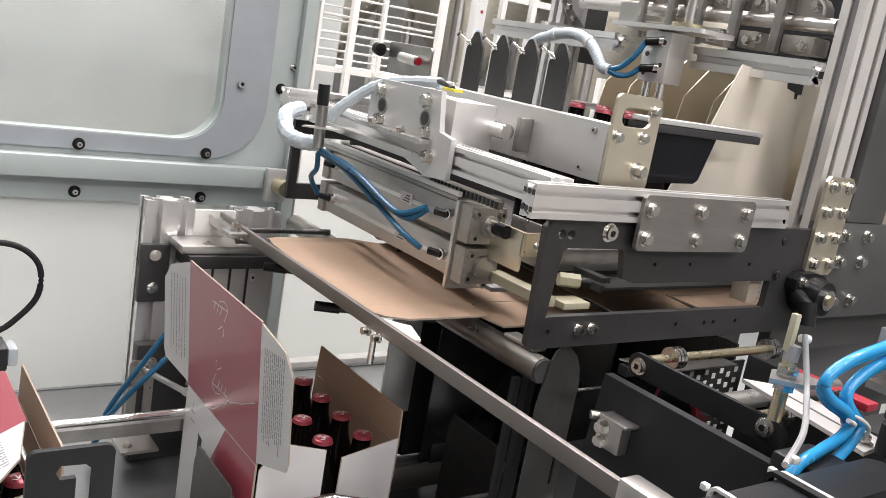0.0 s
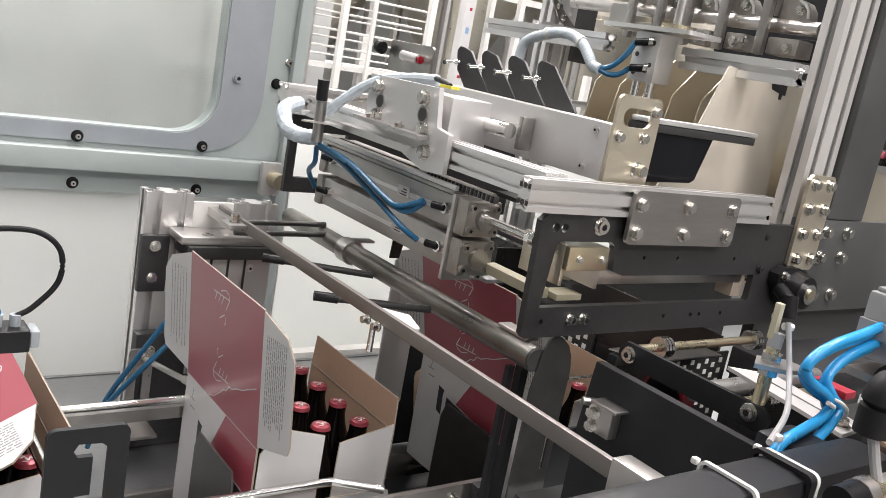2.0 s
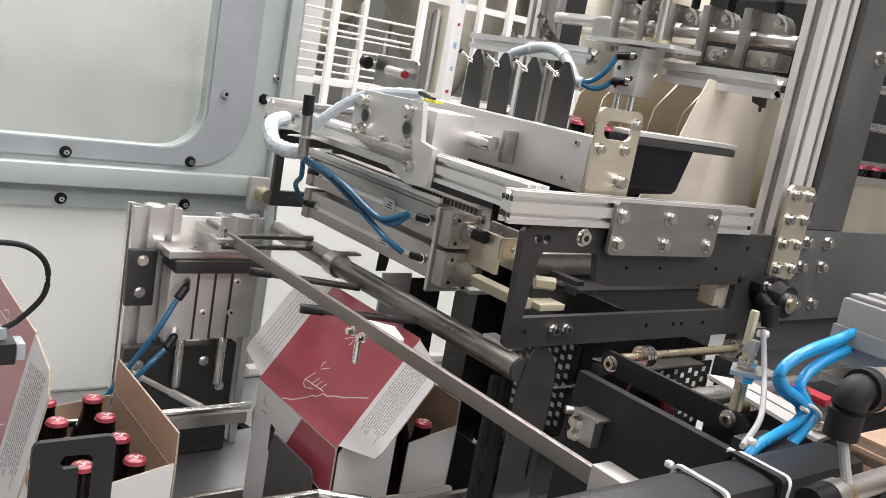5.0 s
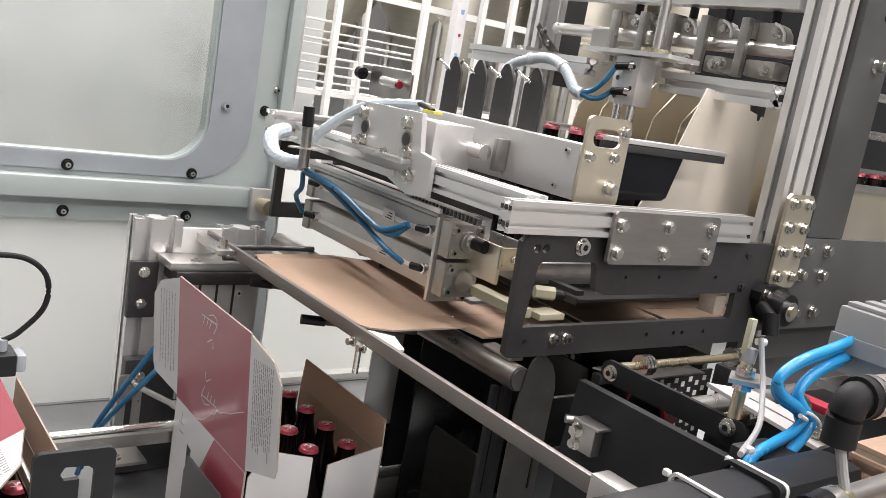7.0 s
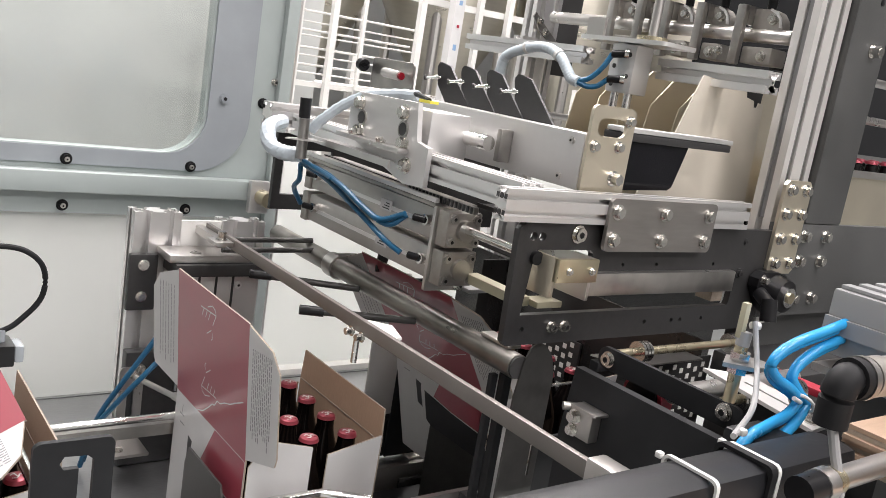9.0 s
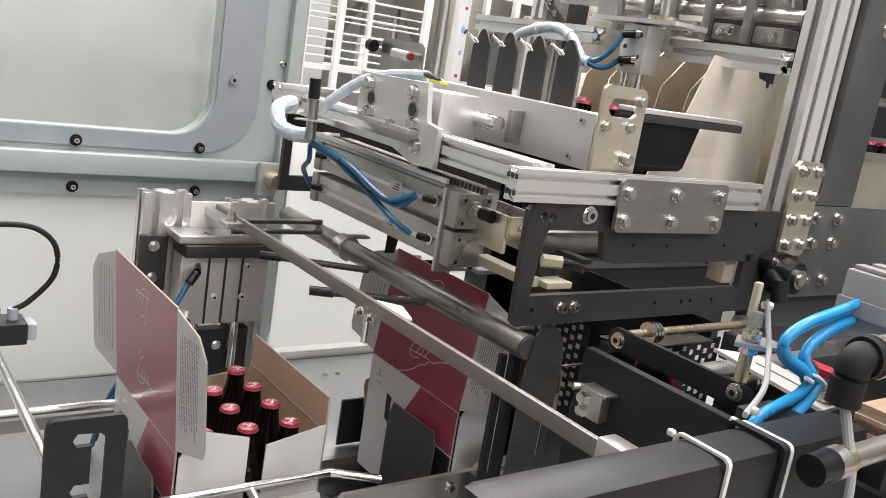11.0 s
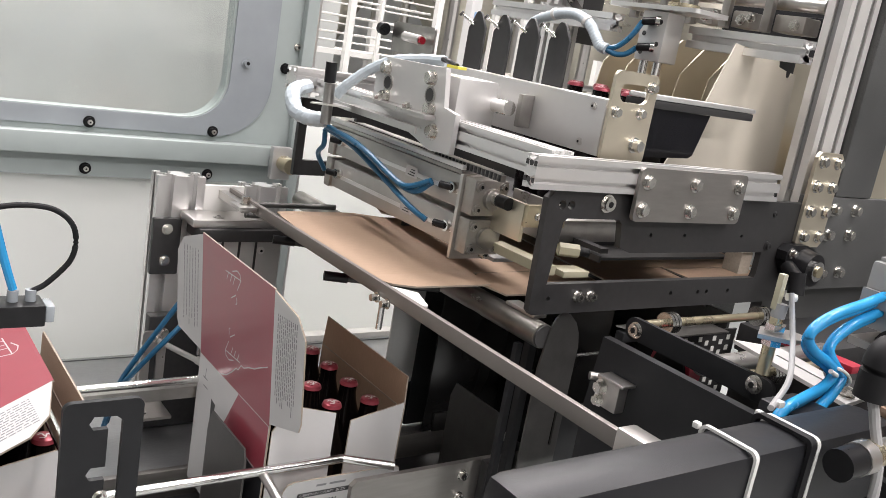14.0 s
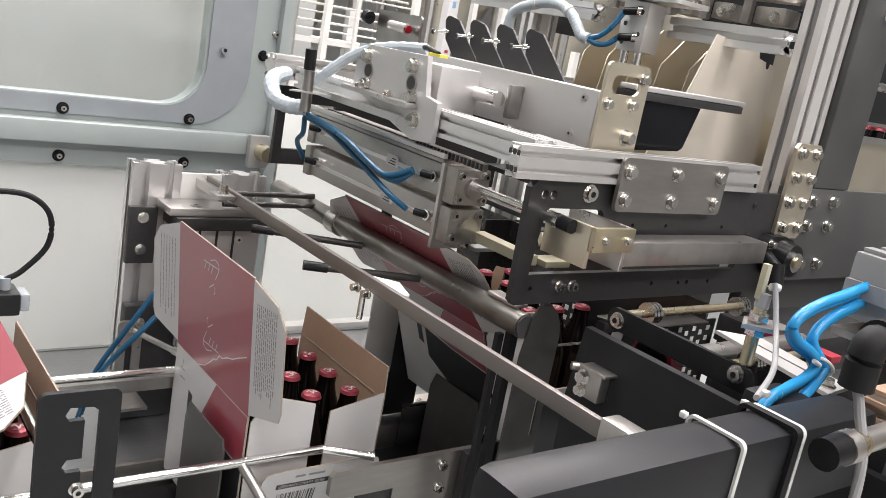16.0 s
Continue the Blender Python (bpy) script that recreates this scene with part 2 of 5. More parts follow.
def hose(pts, r, bm=None, n=8, seg=10, mi=0, wave=0.0, wave_n=0):
    bm = bm or bmesh.new()
    c = curve_points(pts, n)
    rings = []
    up = Vector((0, 0, 1))
    for i, q in enumerate(c):
        d = (c[min(i + 1, len(c) - 1)] - c[max(i - 1, 0)]).normalized()
        s = d.cross(up)
        s = s.normalized() if s.length > 0.05 else Vector((1, 0, 0))
        u = s.cross(d).normalized()
        rr = r + (wave * math.sin(i * wave_n) if wave else 0)
        rings.append([bm.verts.new(q + rr * (math.cos(a) * s + math.sin(a) * u)) for a in [2 * math.pi * k / seg for k in range(seg)]])
    for a, b in zip(rings, rings[1:]):
        for k in range(seg):
            bm.faces.new((a[k], a[(k + 1) % seg], b[(k + 1) % seg], b[k])).material_index = mi
    bm.faces.new(rings[0][::-1]).material_index = mi
    bm.faces.new(rings[-1]).material_index = mi
    return bm


def rounded(x0, y0, x1, y1, r, n=5):
    out = []
    for cx, cy, a in ((x1 - r, y1 - r, 0), (x0 + r, y1 - r, 90), (x0 + r, y0 + r, 180), (x1 - r, y0 + r, 270)):
        for k in range(n + 1):
            t = radians(a + 90 * k / n)
            out.append((cx + r * math.cos(t), cy + r * math.sin(t)))
    return out


def circle(x, y, r, n=14):
    return [(x + r * math.cos(2 * math.pi * k / n), y + r * math.sin(2 * math.pi * k / n)) for k in range(n)]


def plate(outline, holes, thick, m, bm=None, mi=0):
    """A flat sheet with openings: drawn in the plane (u, v) of m, thick along m's z."""
    own = bmesh.new()
    for loop in (outline, *holes):
        vs = [own.verts.new((u, v, 0)) for u, v in loop]
        for a, b in zip(vs, vs[1:] + vs[:1]):
            own.edges.new((a, b))
    bmesh.ops.triangle_fill(own, use_beauty=True, use_dissolve=False, edges=own.edges[:])
    r = bmesh.ops.extrude_face_region(own, geom=own.faces[:])
    for v in [g for g in r["geom"] if isinstance(g, bmesh.types.BMVert)]:
        v.co.z += thick
    for f in own.faces:
        f.material_index = mi
    own.transform(m)
    if bm is None:
        return own
    tmp = bpy.data.meshes.new("tmp")
    own.to_mesh(tmp)
    own.free()
    bm.from_mesh(tmp)
    bpy.data.meshes.remove(tmp)
    return bm


def facing(axis, at):
    """Planes for plate(): 'y' is (u, v) = (x, z) and thick to +y; 'x' is (y, z) and thick to +x; 'z' is (x, y) and thick to +z."""
    if axis == "y":
        return Matrix(((1, 0, 0, 0), (0, 0, 1, at), (0, 1, 0, 0), (0, 0, 0, 1)))
    if axis == "x":
        return Matrix(((0, 0, 1, at), (1, 0, 0, 0), (0, 1, 0, 0), (0, 0, 0, 1)))
    return Matrix.Translation((0, 0, at))


def slot_outline(w, h, cell):
    """The cross-section of slotted aluminium profile, w by h, with a groove in every cell of its sides."""
    g, d, lip, inner = cell * 0.16, cell * 0.38, cell * 0.08, cell * 0.33
    out = []

    def side(n, f):
        for i in range(n):
            c = (i + 0.5) * cell
            out.extend(f(a, b) for a, b in ((c - g, 0), (c - g, lip), (c - inner, lip), (c - g, d), (c + g, d), (c + inner, lip), (c + g, lip), (c + g, 0)))

    nx, ny = max(1, round(w / cell)), max(1, round(h / cell))
    out.append((0, 0))
    side(nx, lambda a, b: (a, b))
    out.append((w, 0))
    side(ny, lambda a, b: (w - b, a))
    out.append((w, h))
    side(nx, lambda a, b: (w - a, h - b))
    out.append((0, h))
    side(ny, lambda a, b: (b, h - a))
    return out


def profile_bar(axis, u0, v0, w, h, cell, a, b):
    """Slotted profile along an axis from a to b, its section's low corner at (u0, v0)."""
    holes = []
    for i in range(max(1, round(w / cell))):
        for j in range(max(1, round(h / cell))):
            holes.append(circle((i + 0.5) * cell, (j + 0.5) * cell, cell * 0.1, 8))
    bm = plate(slot_outline(w, h, cell), holes, b - a, Matrix())
    m = {"x": Matrix(((0, 0, 1, a), (1, 0, 0, u0), (0, 1, 0, v0), (0, 0, 0, 1))), "y": Matrix(((1, 0, 0, u0), (0, 0, 1, a), (0, 1, 0, v0), (0, 0, 0, 1))), "z": Matrix(((1, 0, 0, u0), (0, 1, 0, v0), (0, 0, 1, a), (0, 0, 0, 1)))}[axis]
    bm.transform(m)
    return bm


BOLT = {}


def bolt(parent, p, way, r=0.0065, h=0.006, mat=None, socket=False):
    """A hexagon bolt with its washer, seated at p and pointing along way."""
    mat = BOLT_STEEL if mat in (None, CHROME) else mat
    key = (round(r, 4), round(h, 4), mat.name, socket)
    if key not in BOLT:
        bm = rod((0, 0, 0), (0, 0, 0.0015), r * 1.35, seg=16)
        rod((0, 0, 0.0015), (0, 0, 0.0015 + h), r, bm, seg=16 if socket else 6)
        if socket:
            # Black hexagon on the head stands in for the socket's shade.
            rod((0, 0, 0.0016 + h), (0, 0, 0.0018 + h), r * 0.5, bm, seg=6, mi=1)
        else:
            rod((0, 0, 0.0015 + h), (0, 0, 0.0022 + h), r * 0.82, bm, seg=12)
        me = finish(bm, "bolt", [mat, BLACK_GLOSS])
        smooth(me)
        BOLT[key] = me
    ob = new("bolt", BOLT[key])
    ob.parent = parent
    w = Matrix.Translation(p) @ Vector(way).to_track_quat("Z", "Y").to_matrix().to_4x4()
    ob.matrix_basis = SPACE[parent].inverted() @ w
    SPACE[ob] = w
    return ob

# ---- the hall ----
solid("floor", bx(-5, 9, -5, 9, -0.1, 0.0), FLOOR, "grey epoxy floor of the factory hall", "floor", "structure")
# Ceiling and side walls are out of view, greyed to lower the ambient light.
solid("ceiling", bx(-5, 9, -5, 9, 5.0, 5.1), HALL_GREY, "unseen hall ceiling, grey to cut bounced light", "ceiling", "structure")
solid("wall_west", bx(-5.1, -5, -5, 9, 0, 5), HALL_GREY, "unseen hall wall, grey to cut bounced light", "wall", "structure")
solid("wall_east", bx(9, 9.1, -5, 9, 0, 5), HALL_GREY, "unseen hall wall, grey to cut bounced light", "wall", "structure")
# Unseen wall behind the camera, left white to brighten reflections in front-facing metal.
solid("wall_south", bx(-5, 9, -5.1, -5, 0, 5), WALL, "white plastered hall wall", "wall", "structure")
solid("wall_north", bx(-5, 9, 9, 9.1, 0, 5), WALL, "white plastered hall wall", "wall", "structure")
solid("partition_wall", bx(-5, 1.75, 3.3, 3.4, 0, 3.2), OFF_WHITE, "plain white partition behind the machine's door", "wall", "structure")


# ---- guard door of the machine ----
def guard_door():
    d = thing("guard_door", (-0.2, 1.75, 0), "closed pale grey-green machine guard door with rounded window", "door")
    outline = [(-1.3, 0.4), (0.866, 0.4), (0.866, 2.35), (-1.3, 2.35)]
    upper = rounded(-0.6, 1.347, 0.686, 2.2, 0.085, 8)
    lower = rounded(-1.2, 0.79, 0.828, 1.213, 0.004, 1)
    part("door_leaf", plate(outline, [upper, lower], 0.035, facing("y", 1.755)), DOOR, d)
    ring = plate(rounded(-0.68, 1.312, 0.784, 2.25, 0.12, 10), [rounded(-0.61, 1.345, 0.69, 2.2, 0.088, 10)], 0.004, facing("y", 1.7495))
    part("window_seal", ring, SEAL, d, "grey rounded acrylic border of the window")
    p1 = part("window_pane", bx(-0.598, 0.684, 1.7565, 1.7605, 1.349, 2.198), PANE, d, "hazy clear acrylic pane")
    part("lower_panel", bx(-1.199, 0.827, 1.772, 1.776, 0.791, 1.212), MILK, d, "milky white lower panel")
    p1.visible_shadow = False
    part("rail", bx(-1.3, 0.812, 1.722, 1.755, 1.26, 1.301, 0.004), DOOR, d)
    part("stile", bx(0.838, 0.8655, 1.735, 1.755, 0.4, 2.35, 0.004), DOOR, d)
    part("edge_strip", bx(0.8665, 0.878, 1.75, 1.79, 0.4, 2.35, 0.002), ALU, d)
    hinge = part("latch", bx(0.785, 0.83, 1.705, 1.7215, 1.235, 1.306, 0.003), ALU_MATT, d)
    part("latch_bolt", rod((0.812, 1.665, 1.272), (0.812, 1.705, 1.272), 0.017), ZINC, hinge)
    for x in (-0.32, -0.075, 0.172, 0.418, 0.664):
        for z in (1.3215, 1.229):
            bolt(d, (x, 1.7495 if z > 1.3 else 1.755, z), (0, -1, 0), 0.0085, 0.007, RUBBER, True)
            bolt(d, (x, 1.7407 if z > 1.3 else 1.7462, z), (0, -1, 0), 0.0038, 0.001, STEEL, True)
    for z in (1.44, 1.69, 1.94):
        bolt(d, (0.812, 1.755, z + 0.029), (0, -1, 0), 0.0085, 0.007, RUBBER, True)
        bolt(d, (0.834, 1.755, z + 0.077), (0, -1, 0), 0.006, 0.008, CHROME, True)
        bolt(d, (0.722, 1.7495, z + 0.03), (0, -1, 0), 0.0085, 0.006, SEAL, True)


guard_door()
solid("rear_panel", bx(0.88, 2.2, 1.78, 1.785, 0.45, 1.36), MILK_REAR, "milky white guard panel behind the machine", "panel", "structure")


# ---- what stands behind the machine ----
def partition(y):
    c = thing("mesh_partition", (1.9, y, 0), "white painted steel partition of posts and thin rails", "partition")
    for x, w in ((1.24, 0.03), (1.5, 0.016), (1.64, 0.024), (1.77, 0.014), (2.03, 0.026), (2.32, 0.024), (2.48, 0.026), (2.72, 0.024)):
        part("post", bx(x - w / 2, x + w / 2, y - w / 2, y + w / 2, 0, 2.6), WHITE, c)
    for z, w in ((0.4, 0.03), (1.3, 0.03), (1.465, 0.02), (1.86, 0.026), (2.3, 0.03)):
        part("rail", bx(1.24, 2.72, y + 0.0155, y + 0.0155 + w, z - w / 2, z + w / 2), WHITE, c)
    for k, z in enumerate((1.505, 1.535, 1.57, 1.6, 1.645, 1.665, 1.695, 1.735)):
        part("wire", rod((1.24, y + 0.06 + 0.02 * (k % 3), z), (2.06, y + 0.06 + 0.02 * (k % 3), z), 0.0035 + 0.0012 * (k % 2), seg=6), WHITE, c)
    s2 = thing("wrapped_post", (2.16, y - 0.05, 0), "post wrapped in printed white film", "post")
    part("film", bx(2.135, 2.185, y - 0.075, y - 0.03, 0, 2.6, 0.004), PRINT_WHITE, s2)
    for k in range(7):
        part("print_bar", bx(2.152 + 0.004 * (k % 2), 2.168, y - 0.0765, y - 0.0755, 1.5 + 0.09 * k, 1.512 + 0.09 * k + 0.006 * (k % 3)), RED_BELT if k % 3 == 0 else PRINT_BLUE, s2)


partition(3.0)


def tank(x, y, r, z0, z1, cone):
    t = thing("brewing_tank", (x, y, 0), "tall stainless steel brewing tank with conical bottom on legs", "tank", "tanks in the hall")
    part("shell", rod((x, y, z0), (x, y, z1), r, seg=48), TANK, t)
    part("cone", rod((x, y, z0 - cone), (x, y, z0), 0.06, seg=48, r2=r), TANK, t)
    for k in range(4):
        a = 0.8 + k * math.pi / 2
        part("leg", rod((x + r * 0.85 * math.cos(a), y + r * 0.85 * math.sin(a), 0), (x + r * 0.85 * math.cos(a), y + r * 0.85 * math.sin(a), z0 + 0.1), 0.035, seg=10), STEEL, t)
    for z in (z0 + 0.25, z0 + 0.9):
        part("band", rod((x, y, z), (x, y, z + 0.03), r + 0.006, seg=48), STEEL, t)


for x, y in ((2.6, 5.2), (3.55, 4.95), (4.5, 4.7), (5.5, 4.5)):
    tank(x, y, 0.46, 2.0, 3.8, 0.72)


def pipe_run():
    p = thing("pipe_rack", (3.0, 3.9, 0), "rack of horizontal stainless pipes with valves", "pipes")
    for k in range(5):
        z = 0.75 + 0.17 * k
        part("pipe", rod((1.4, 3.9, z), (5.2, 3.9, z), 0.02 + 0.006 * (k % 2), seg=12), STEEL, p)
    for x in (1.5, 2.3, 3.1, 3.9):
        part("stand", bx(x - 0.02, x + 0.02, 3.93, 3.97, 0, 1.6), WHITE, p)
        part("valve", rod((x + 0.3, 3.85, 1.26), (x + 0.3, 3.95, 1.26), 0.045), NAVY, p)


pipe_run()


# ---- aluminium posts and the lifting cylinder beside the guide ----
def machine_table():
    t = thing("machine_table", (0.4, 1.4, 0), "grey brushed sheet bed of the carton conveyor", "conveyor")
    part("rear_sheet", plate([(-0.9, 1.24), (1.5, 1.24), (1.5, 1.69), (-0.9, 1.69)], [[(0.655, 1.44), (0.735, 1.45), (0.72, 1.51), (0.643, 1.495)]], 0.012, facing("z", 0.838)), BED, t)
    part("front_lip", bx(-0.9, 1.5, 1.226, 1.2395, 0.80, 0.8515, 0.002), PLATE_STEEL, t, "bright steel edge strip")
    part("inner_sheet", bx(-0.9, 1.5, 0.98, 1.12, 0.832, 0.844, 0.002), DARK_STEEL, t)
    part("side_plate", bx(-0.9, 1.5, 1.691, 1.70, 0.6, 0.852), BED, t)
    for x, y in ((0.945, 1.59), (0.977, 1.59), (0.78, 1.5), (0.72, 1.36)):
        bolt(t, (x, y, 0.85), (0, 0, 1), 0.005, 0.003)
    i = part("inset_plate", bx(0.97, 1.09, 1.243, 1.325, 0.8503, 0.8545, 0.001), SHEET, t, "pale steel inset plate with screws")
    for x, y in ((1.0, 1.262), (1.035, 1.262), (1.0, 1.295), (1.035, 1.295)):
        bolt(i, (x, y, 0.8545), (0, 0, 1), 0.006, 0.003, STEEL, True)
    part("rail_block", bx(1.06, 1.2, 1.40, 1.43, 0.8503, 0.872, 0.002), PLATE_STEEL, t)
    part("chain_track", bx(-0.9, 1.5, 1.15, 1.2, 0.79, 0.82), BLACK_GLOSS, t)
    part("base", bx(-0.9, 1.5, 0.93, 1.66, 0.0, 0.78), SHADE, t)
    part("rear_rail", bx(0.84, 1.6, 1.702, 1.735, 0.80, 0.866, 0.003), WHITE, t)


machine_table()


def post_pair():
    p = thing("profile_stand", (0.55, 1.42, 0.85), "pair of slotted aluminium posts with mounting plates", "stand")
    part("post", profile_bar("z", 0.446, 1.40, 0.08, 0.04, 0.04, 0.851, 1.297), ALU, p)
    part("post", profile_bar("z", 0.60, 1.40, 0.08, 0.04, 0.04, 0.851, 1.285), ALU, p)
    part("tie_plate", bx(0.527, 0.599, 1.405, 1.413, 1.19, 1.283, 0.001), WHITE, p)
    b = part("side_bracket", bx(0.44, 0.488, 1.386, 1.3995, 1.13, 1.228, 0.004), BLACK, p)
    bolt(b, (0.463, 1.386, 1.21), (0, -1, 0), 0.007, 0.006)
    bolt(b, (0.463, 1.386, 1.155), (0, -1, 0), 0.007, 0.006)
    k = part("base_plate", bx(0.445, 0.645, 1.375, 1.3995, 0.852, 1.06, 0.004), BLACK, p)
    for x, z in ((0.47, 1.03), (0.47, 0.92), (0.585, 1.03), (0.62, 0.98), (0.62, 0.92)):
        bolt(k, (x, 1.375, z), (0, -1, 0), 0.0065, 0.006)


def lift_cylinder():
    c = thing("guided_cylinder", (0.57, 1.37, 1.08), "silver pneumatic guided cylinder with a top plate", "cylinder")
    body = part("body", bx(0.497, 0.652, 1.345, 1.385, 1.082, 1.205, 0.002), ALU_MATT, c)
    # Black strips on the surface paint the shade of the body's grooves.
    for x in (0.545, 0.575, 0.605):
        part("groove", bx(x - 0.002, x + 0.002, 1.3435, 1.3445, 1.083, 1.204), BLACK, body)
    for x, z in ((0.56, 1.13), (0.61, 1.13), (0.615, 1.185)):
        bolt(body, (x, 1.3443, z), (0, -1, 0), 0.005, 0.002, ALU, True)
    part("top_plate", bx(0.486, 0.642, 1.33, 1.397, 1.228, 1.241, 0.002), STEEL, c)
    part("skirt", bx(0.495, 0.655, 1.32, 1.385, 1.2065, 1.2275, 0.002), BLACK, c)
    for x in (0.535, 0.61):
        part("guide_rod", rod((x, 1.365, 0.99), (x, 1.365, 1.082), 0.009), CHROME, c)
        bolt(c, (x, 1.35, 1.241), (0, 0, 1), 0.007, 0.001, STEEL, True)
    for x, z in ((0.525, 1.185), (0.515, 1.10)):
        f = part("fitting", rod((x, 1.345, z), (x - 0.008, 1.325, z - 0.004), 0.0075), CHROME, c)
        part("elbow", rod((x - 0.008, 1.325, z - 0.004), (x - 0.022, 1.318, z - 0.02), 0.0075), BLACK_GLOSS, f)
    part("air_hose", hose([(0.502, 1.32, 1.162), (0.47, 1.31, 1.11), (0.43, 1.33, 1.03), (0.40, 1.36, 0.95), (0.39, 1.38, 0.87)], 0.0045), NAVY, c)
    part("air_hose", hose([(0.492, 1.32, 1.077), (0.455, 1.31, 1.045), (0.42, 1.33, 0.99), (0.395, 1.36, 0.93), (0.385, 1.38, 0.86)], 0.0045), NAVY, c)


post_pair()
lift_cylinder()


# ---- guide bar, guide tube and the plates under them ----
def guide_bar():
    g = thing("guide_bar", (0.57, 0.9, 1.26), "long flat steel guide bar on end clamps", "bar")
    part("bar", bx(0.567, 0.574, 0.42, 1.395, 1.265, 1.283, 0.001), GUIDE, g)
    part("end_channel", bx(0.562, 0.586, 0.30, 0.462, 1.256, 1.289, 0.003), STEEL, g)
    c = part("far_clamp", bx(0.535, 0.566, 1.27, 1.31, 1.272, 1.279, 0.001), STEEL, g)
    bolt(c, (0.552, 1.288, 1.279), (0, 0, 1), 0.007, 0.012)
    part("support_rod", rod((0.575, 1.36, 1.262), (0.757, 1.36, 1.262), 0.005), CHUTE_STEEL, g)
    part("support_rod", rod((0.575, 1.335, 1.25), (0.757, 1.335, 1.25), 0.005), CHUTE_STEEL, g)
    part("stay", bx(0.553, 0.5665, 1.30, 1.42, 1.262, 1.276), STEEL, g)
    part("corner_guide", plate([(0.575, 0.80), (0.585, 0.80), (0.60, 0.845), (0.575, 0.875)], [], 0.003, facing("z", 1.278)), WHITE, g, "small white plastic wedge")
    for y in (0.86, 0.885):
        bolt(g, (0.567, y, 1.262), (-1, 0, 0), 0.005, 0.008)
    part("pin", rod((0.566, 0.87, 1.225), (0.566, 0.87, 1.255), 0.004), CHROME, g)


def guide_tube():
    g = thing("guide_tube", (0.757, 1.1, 1.24), "worn stainless guide tube with clamps and side pegs", "tube")
    part("tube", rod((0.757, 0.772, 1.241), (0.757, 1.50, 1.241), 0.017, seg=24), TUBE, g)
    part("plug", rod((0.757, 0.7685, 1.241), (0.757, 0.7718, 1.241), 0.0155, seg=24), SHADE, g)
    part("clamp", rod((0.757, 1.25, 1.241), (0.757, 1.28, 1.241), 0.0215, seg=24), STEEL, g)
    part("clamp_tab", bx(0.75, 0.80, 1.255, 1.275, 1.258, 1.262, 0.001), STEEL, g)
    part("end_tab", bx(0.752, 0.775, 0.79, 0.85, 1.2585, 1.264, 0.002), STEEL, g)
    for (x0, y0), (x1, y1) in (((0.592, 1.225), (0.742, 1.155)), ((0.588, 1.04), (0.742, 0.99))):
        q = part("peg", rod((x0, y0, 1.238), (x1, y1, 1.232), 0.0055), DARK_STEEL, g)
        part("peg_cap", rod((x0 - 0.012, y0 + 0.005, 1.2385), (x0 + 0.02, y0 - 0.008, 1.2375), 0.0072), BLACK_GLOSS, q)


def drop_guides():
    g = thing("carton_chute", (0.85, 1.0, 0.9), "dark steel folding chute with upright guide plates", "chute")
    part("rear_post", bx(0.857, 0.922, 1.262, 1.268, 0.945, 1.225, 0.002), ALU_MATT, g)
    part("rear_panel", bx(0.9225, 0.993, 1.262, 1.268, 0.854, 1.215, 0.001), BLACK_MATT, g, "black guide plate")
    part("rear_panel", bx(1.094, 1.158, 1.2685, 1.274, 0.854, 1.25), BLACK_PANEL, g, "glossy black panel")
    # Black sheet added to stand in for the dark interior past the back wall.
    part("outer_panel", bx(1.1665, 1.9, 1.2685, 1.274, 0.854, 1.25), BLACK_PANEL, g, "glossy black panel")
    part("rear_foot", bx(0.80, 0.992, 1.2685, 1.274, 0.854, 0.944), BLACK_PANEL, g)
    part("front_plate", plate([(0.752, 0.95), (0.806, 0.95), (0.818, 1.05), (0.8195, 1.225), (0.815, 1.245), (0.807, 1.26), (0.793, 1.272), (0.781, 1.276), (0.77, 1.268), (0.762, 1.25), (0.754, 1.2)], [rounded(0.802, 1.08, 0.807, 1.15, 0.0024)], 0.003, facing("y", 0.765)), CHUTE_STEEL, g)
    part("wire_hook", rod((0.8185, 0.764, 1.213), (0.885, 0.764, 1.213), 0.002), CHROME, g)
    part("back_wall", bx(1.16, 1.165, 0.78, 1.42, 0.86, 1.25), BLACK_PANEL, g)
    p = part("perforated_guard", bx(1.1545, 1.1595, 1.03, 1.19, 0.97, 1.155, 0.001), BLACK, g, "black guard with white squares for light through its holes")
    # Raised white squares paint the light coming through the guard's holes.
    for i in range(8):
        for j in range(9):
            y, z = 1.045 + 0.018 * i, 0.982 + 0.019 * (j - 0.4 * (i % 2)) + 0.008
            part("hole", bx(1.1535, 1.1543, y, y + 0.0095, z, z + 0.009), WHITE, p)
    part("front_wall", bx(0.84, 1.158, 0.79, 0.795, 0.86, 1.12), BLACK_MATT, g)
    part("strut", bx(0.742, 0.752, 0.80, 0.808, 0.86, 1.22), BLACK_MATT, g)
    part("strut", bx(0.765, 0.778, 0.80, 0.812, 0.86, 1.22), BLACK_MATT, g)
    part("finger", plate([(0.772, 1.26), (0.79, 1.26), (0.795, 1.29), (0.785, 1.325), (0.775, 1.33)], [], 0.003, facing("y", 1.16)), BLACK, g)


guide_bar()
guide_tube()
drop_guides()


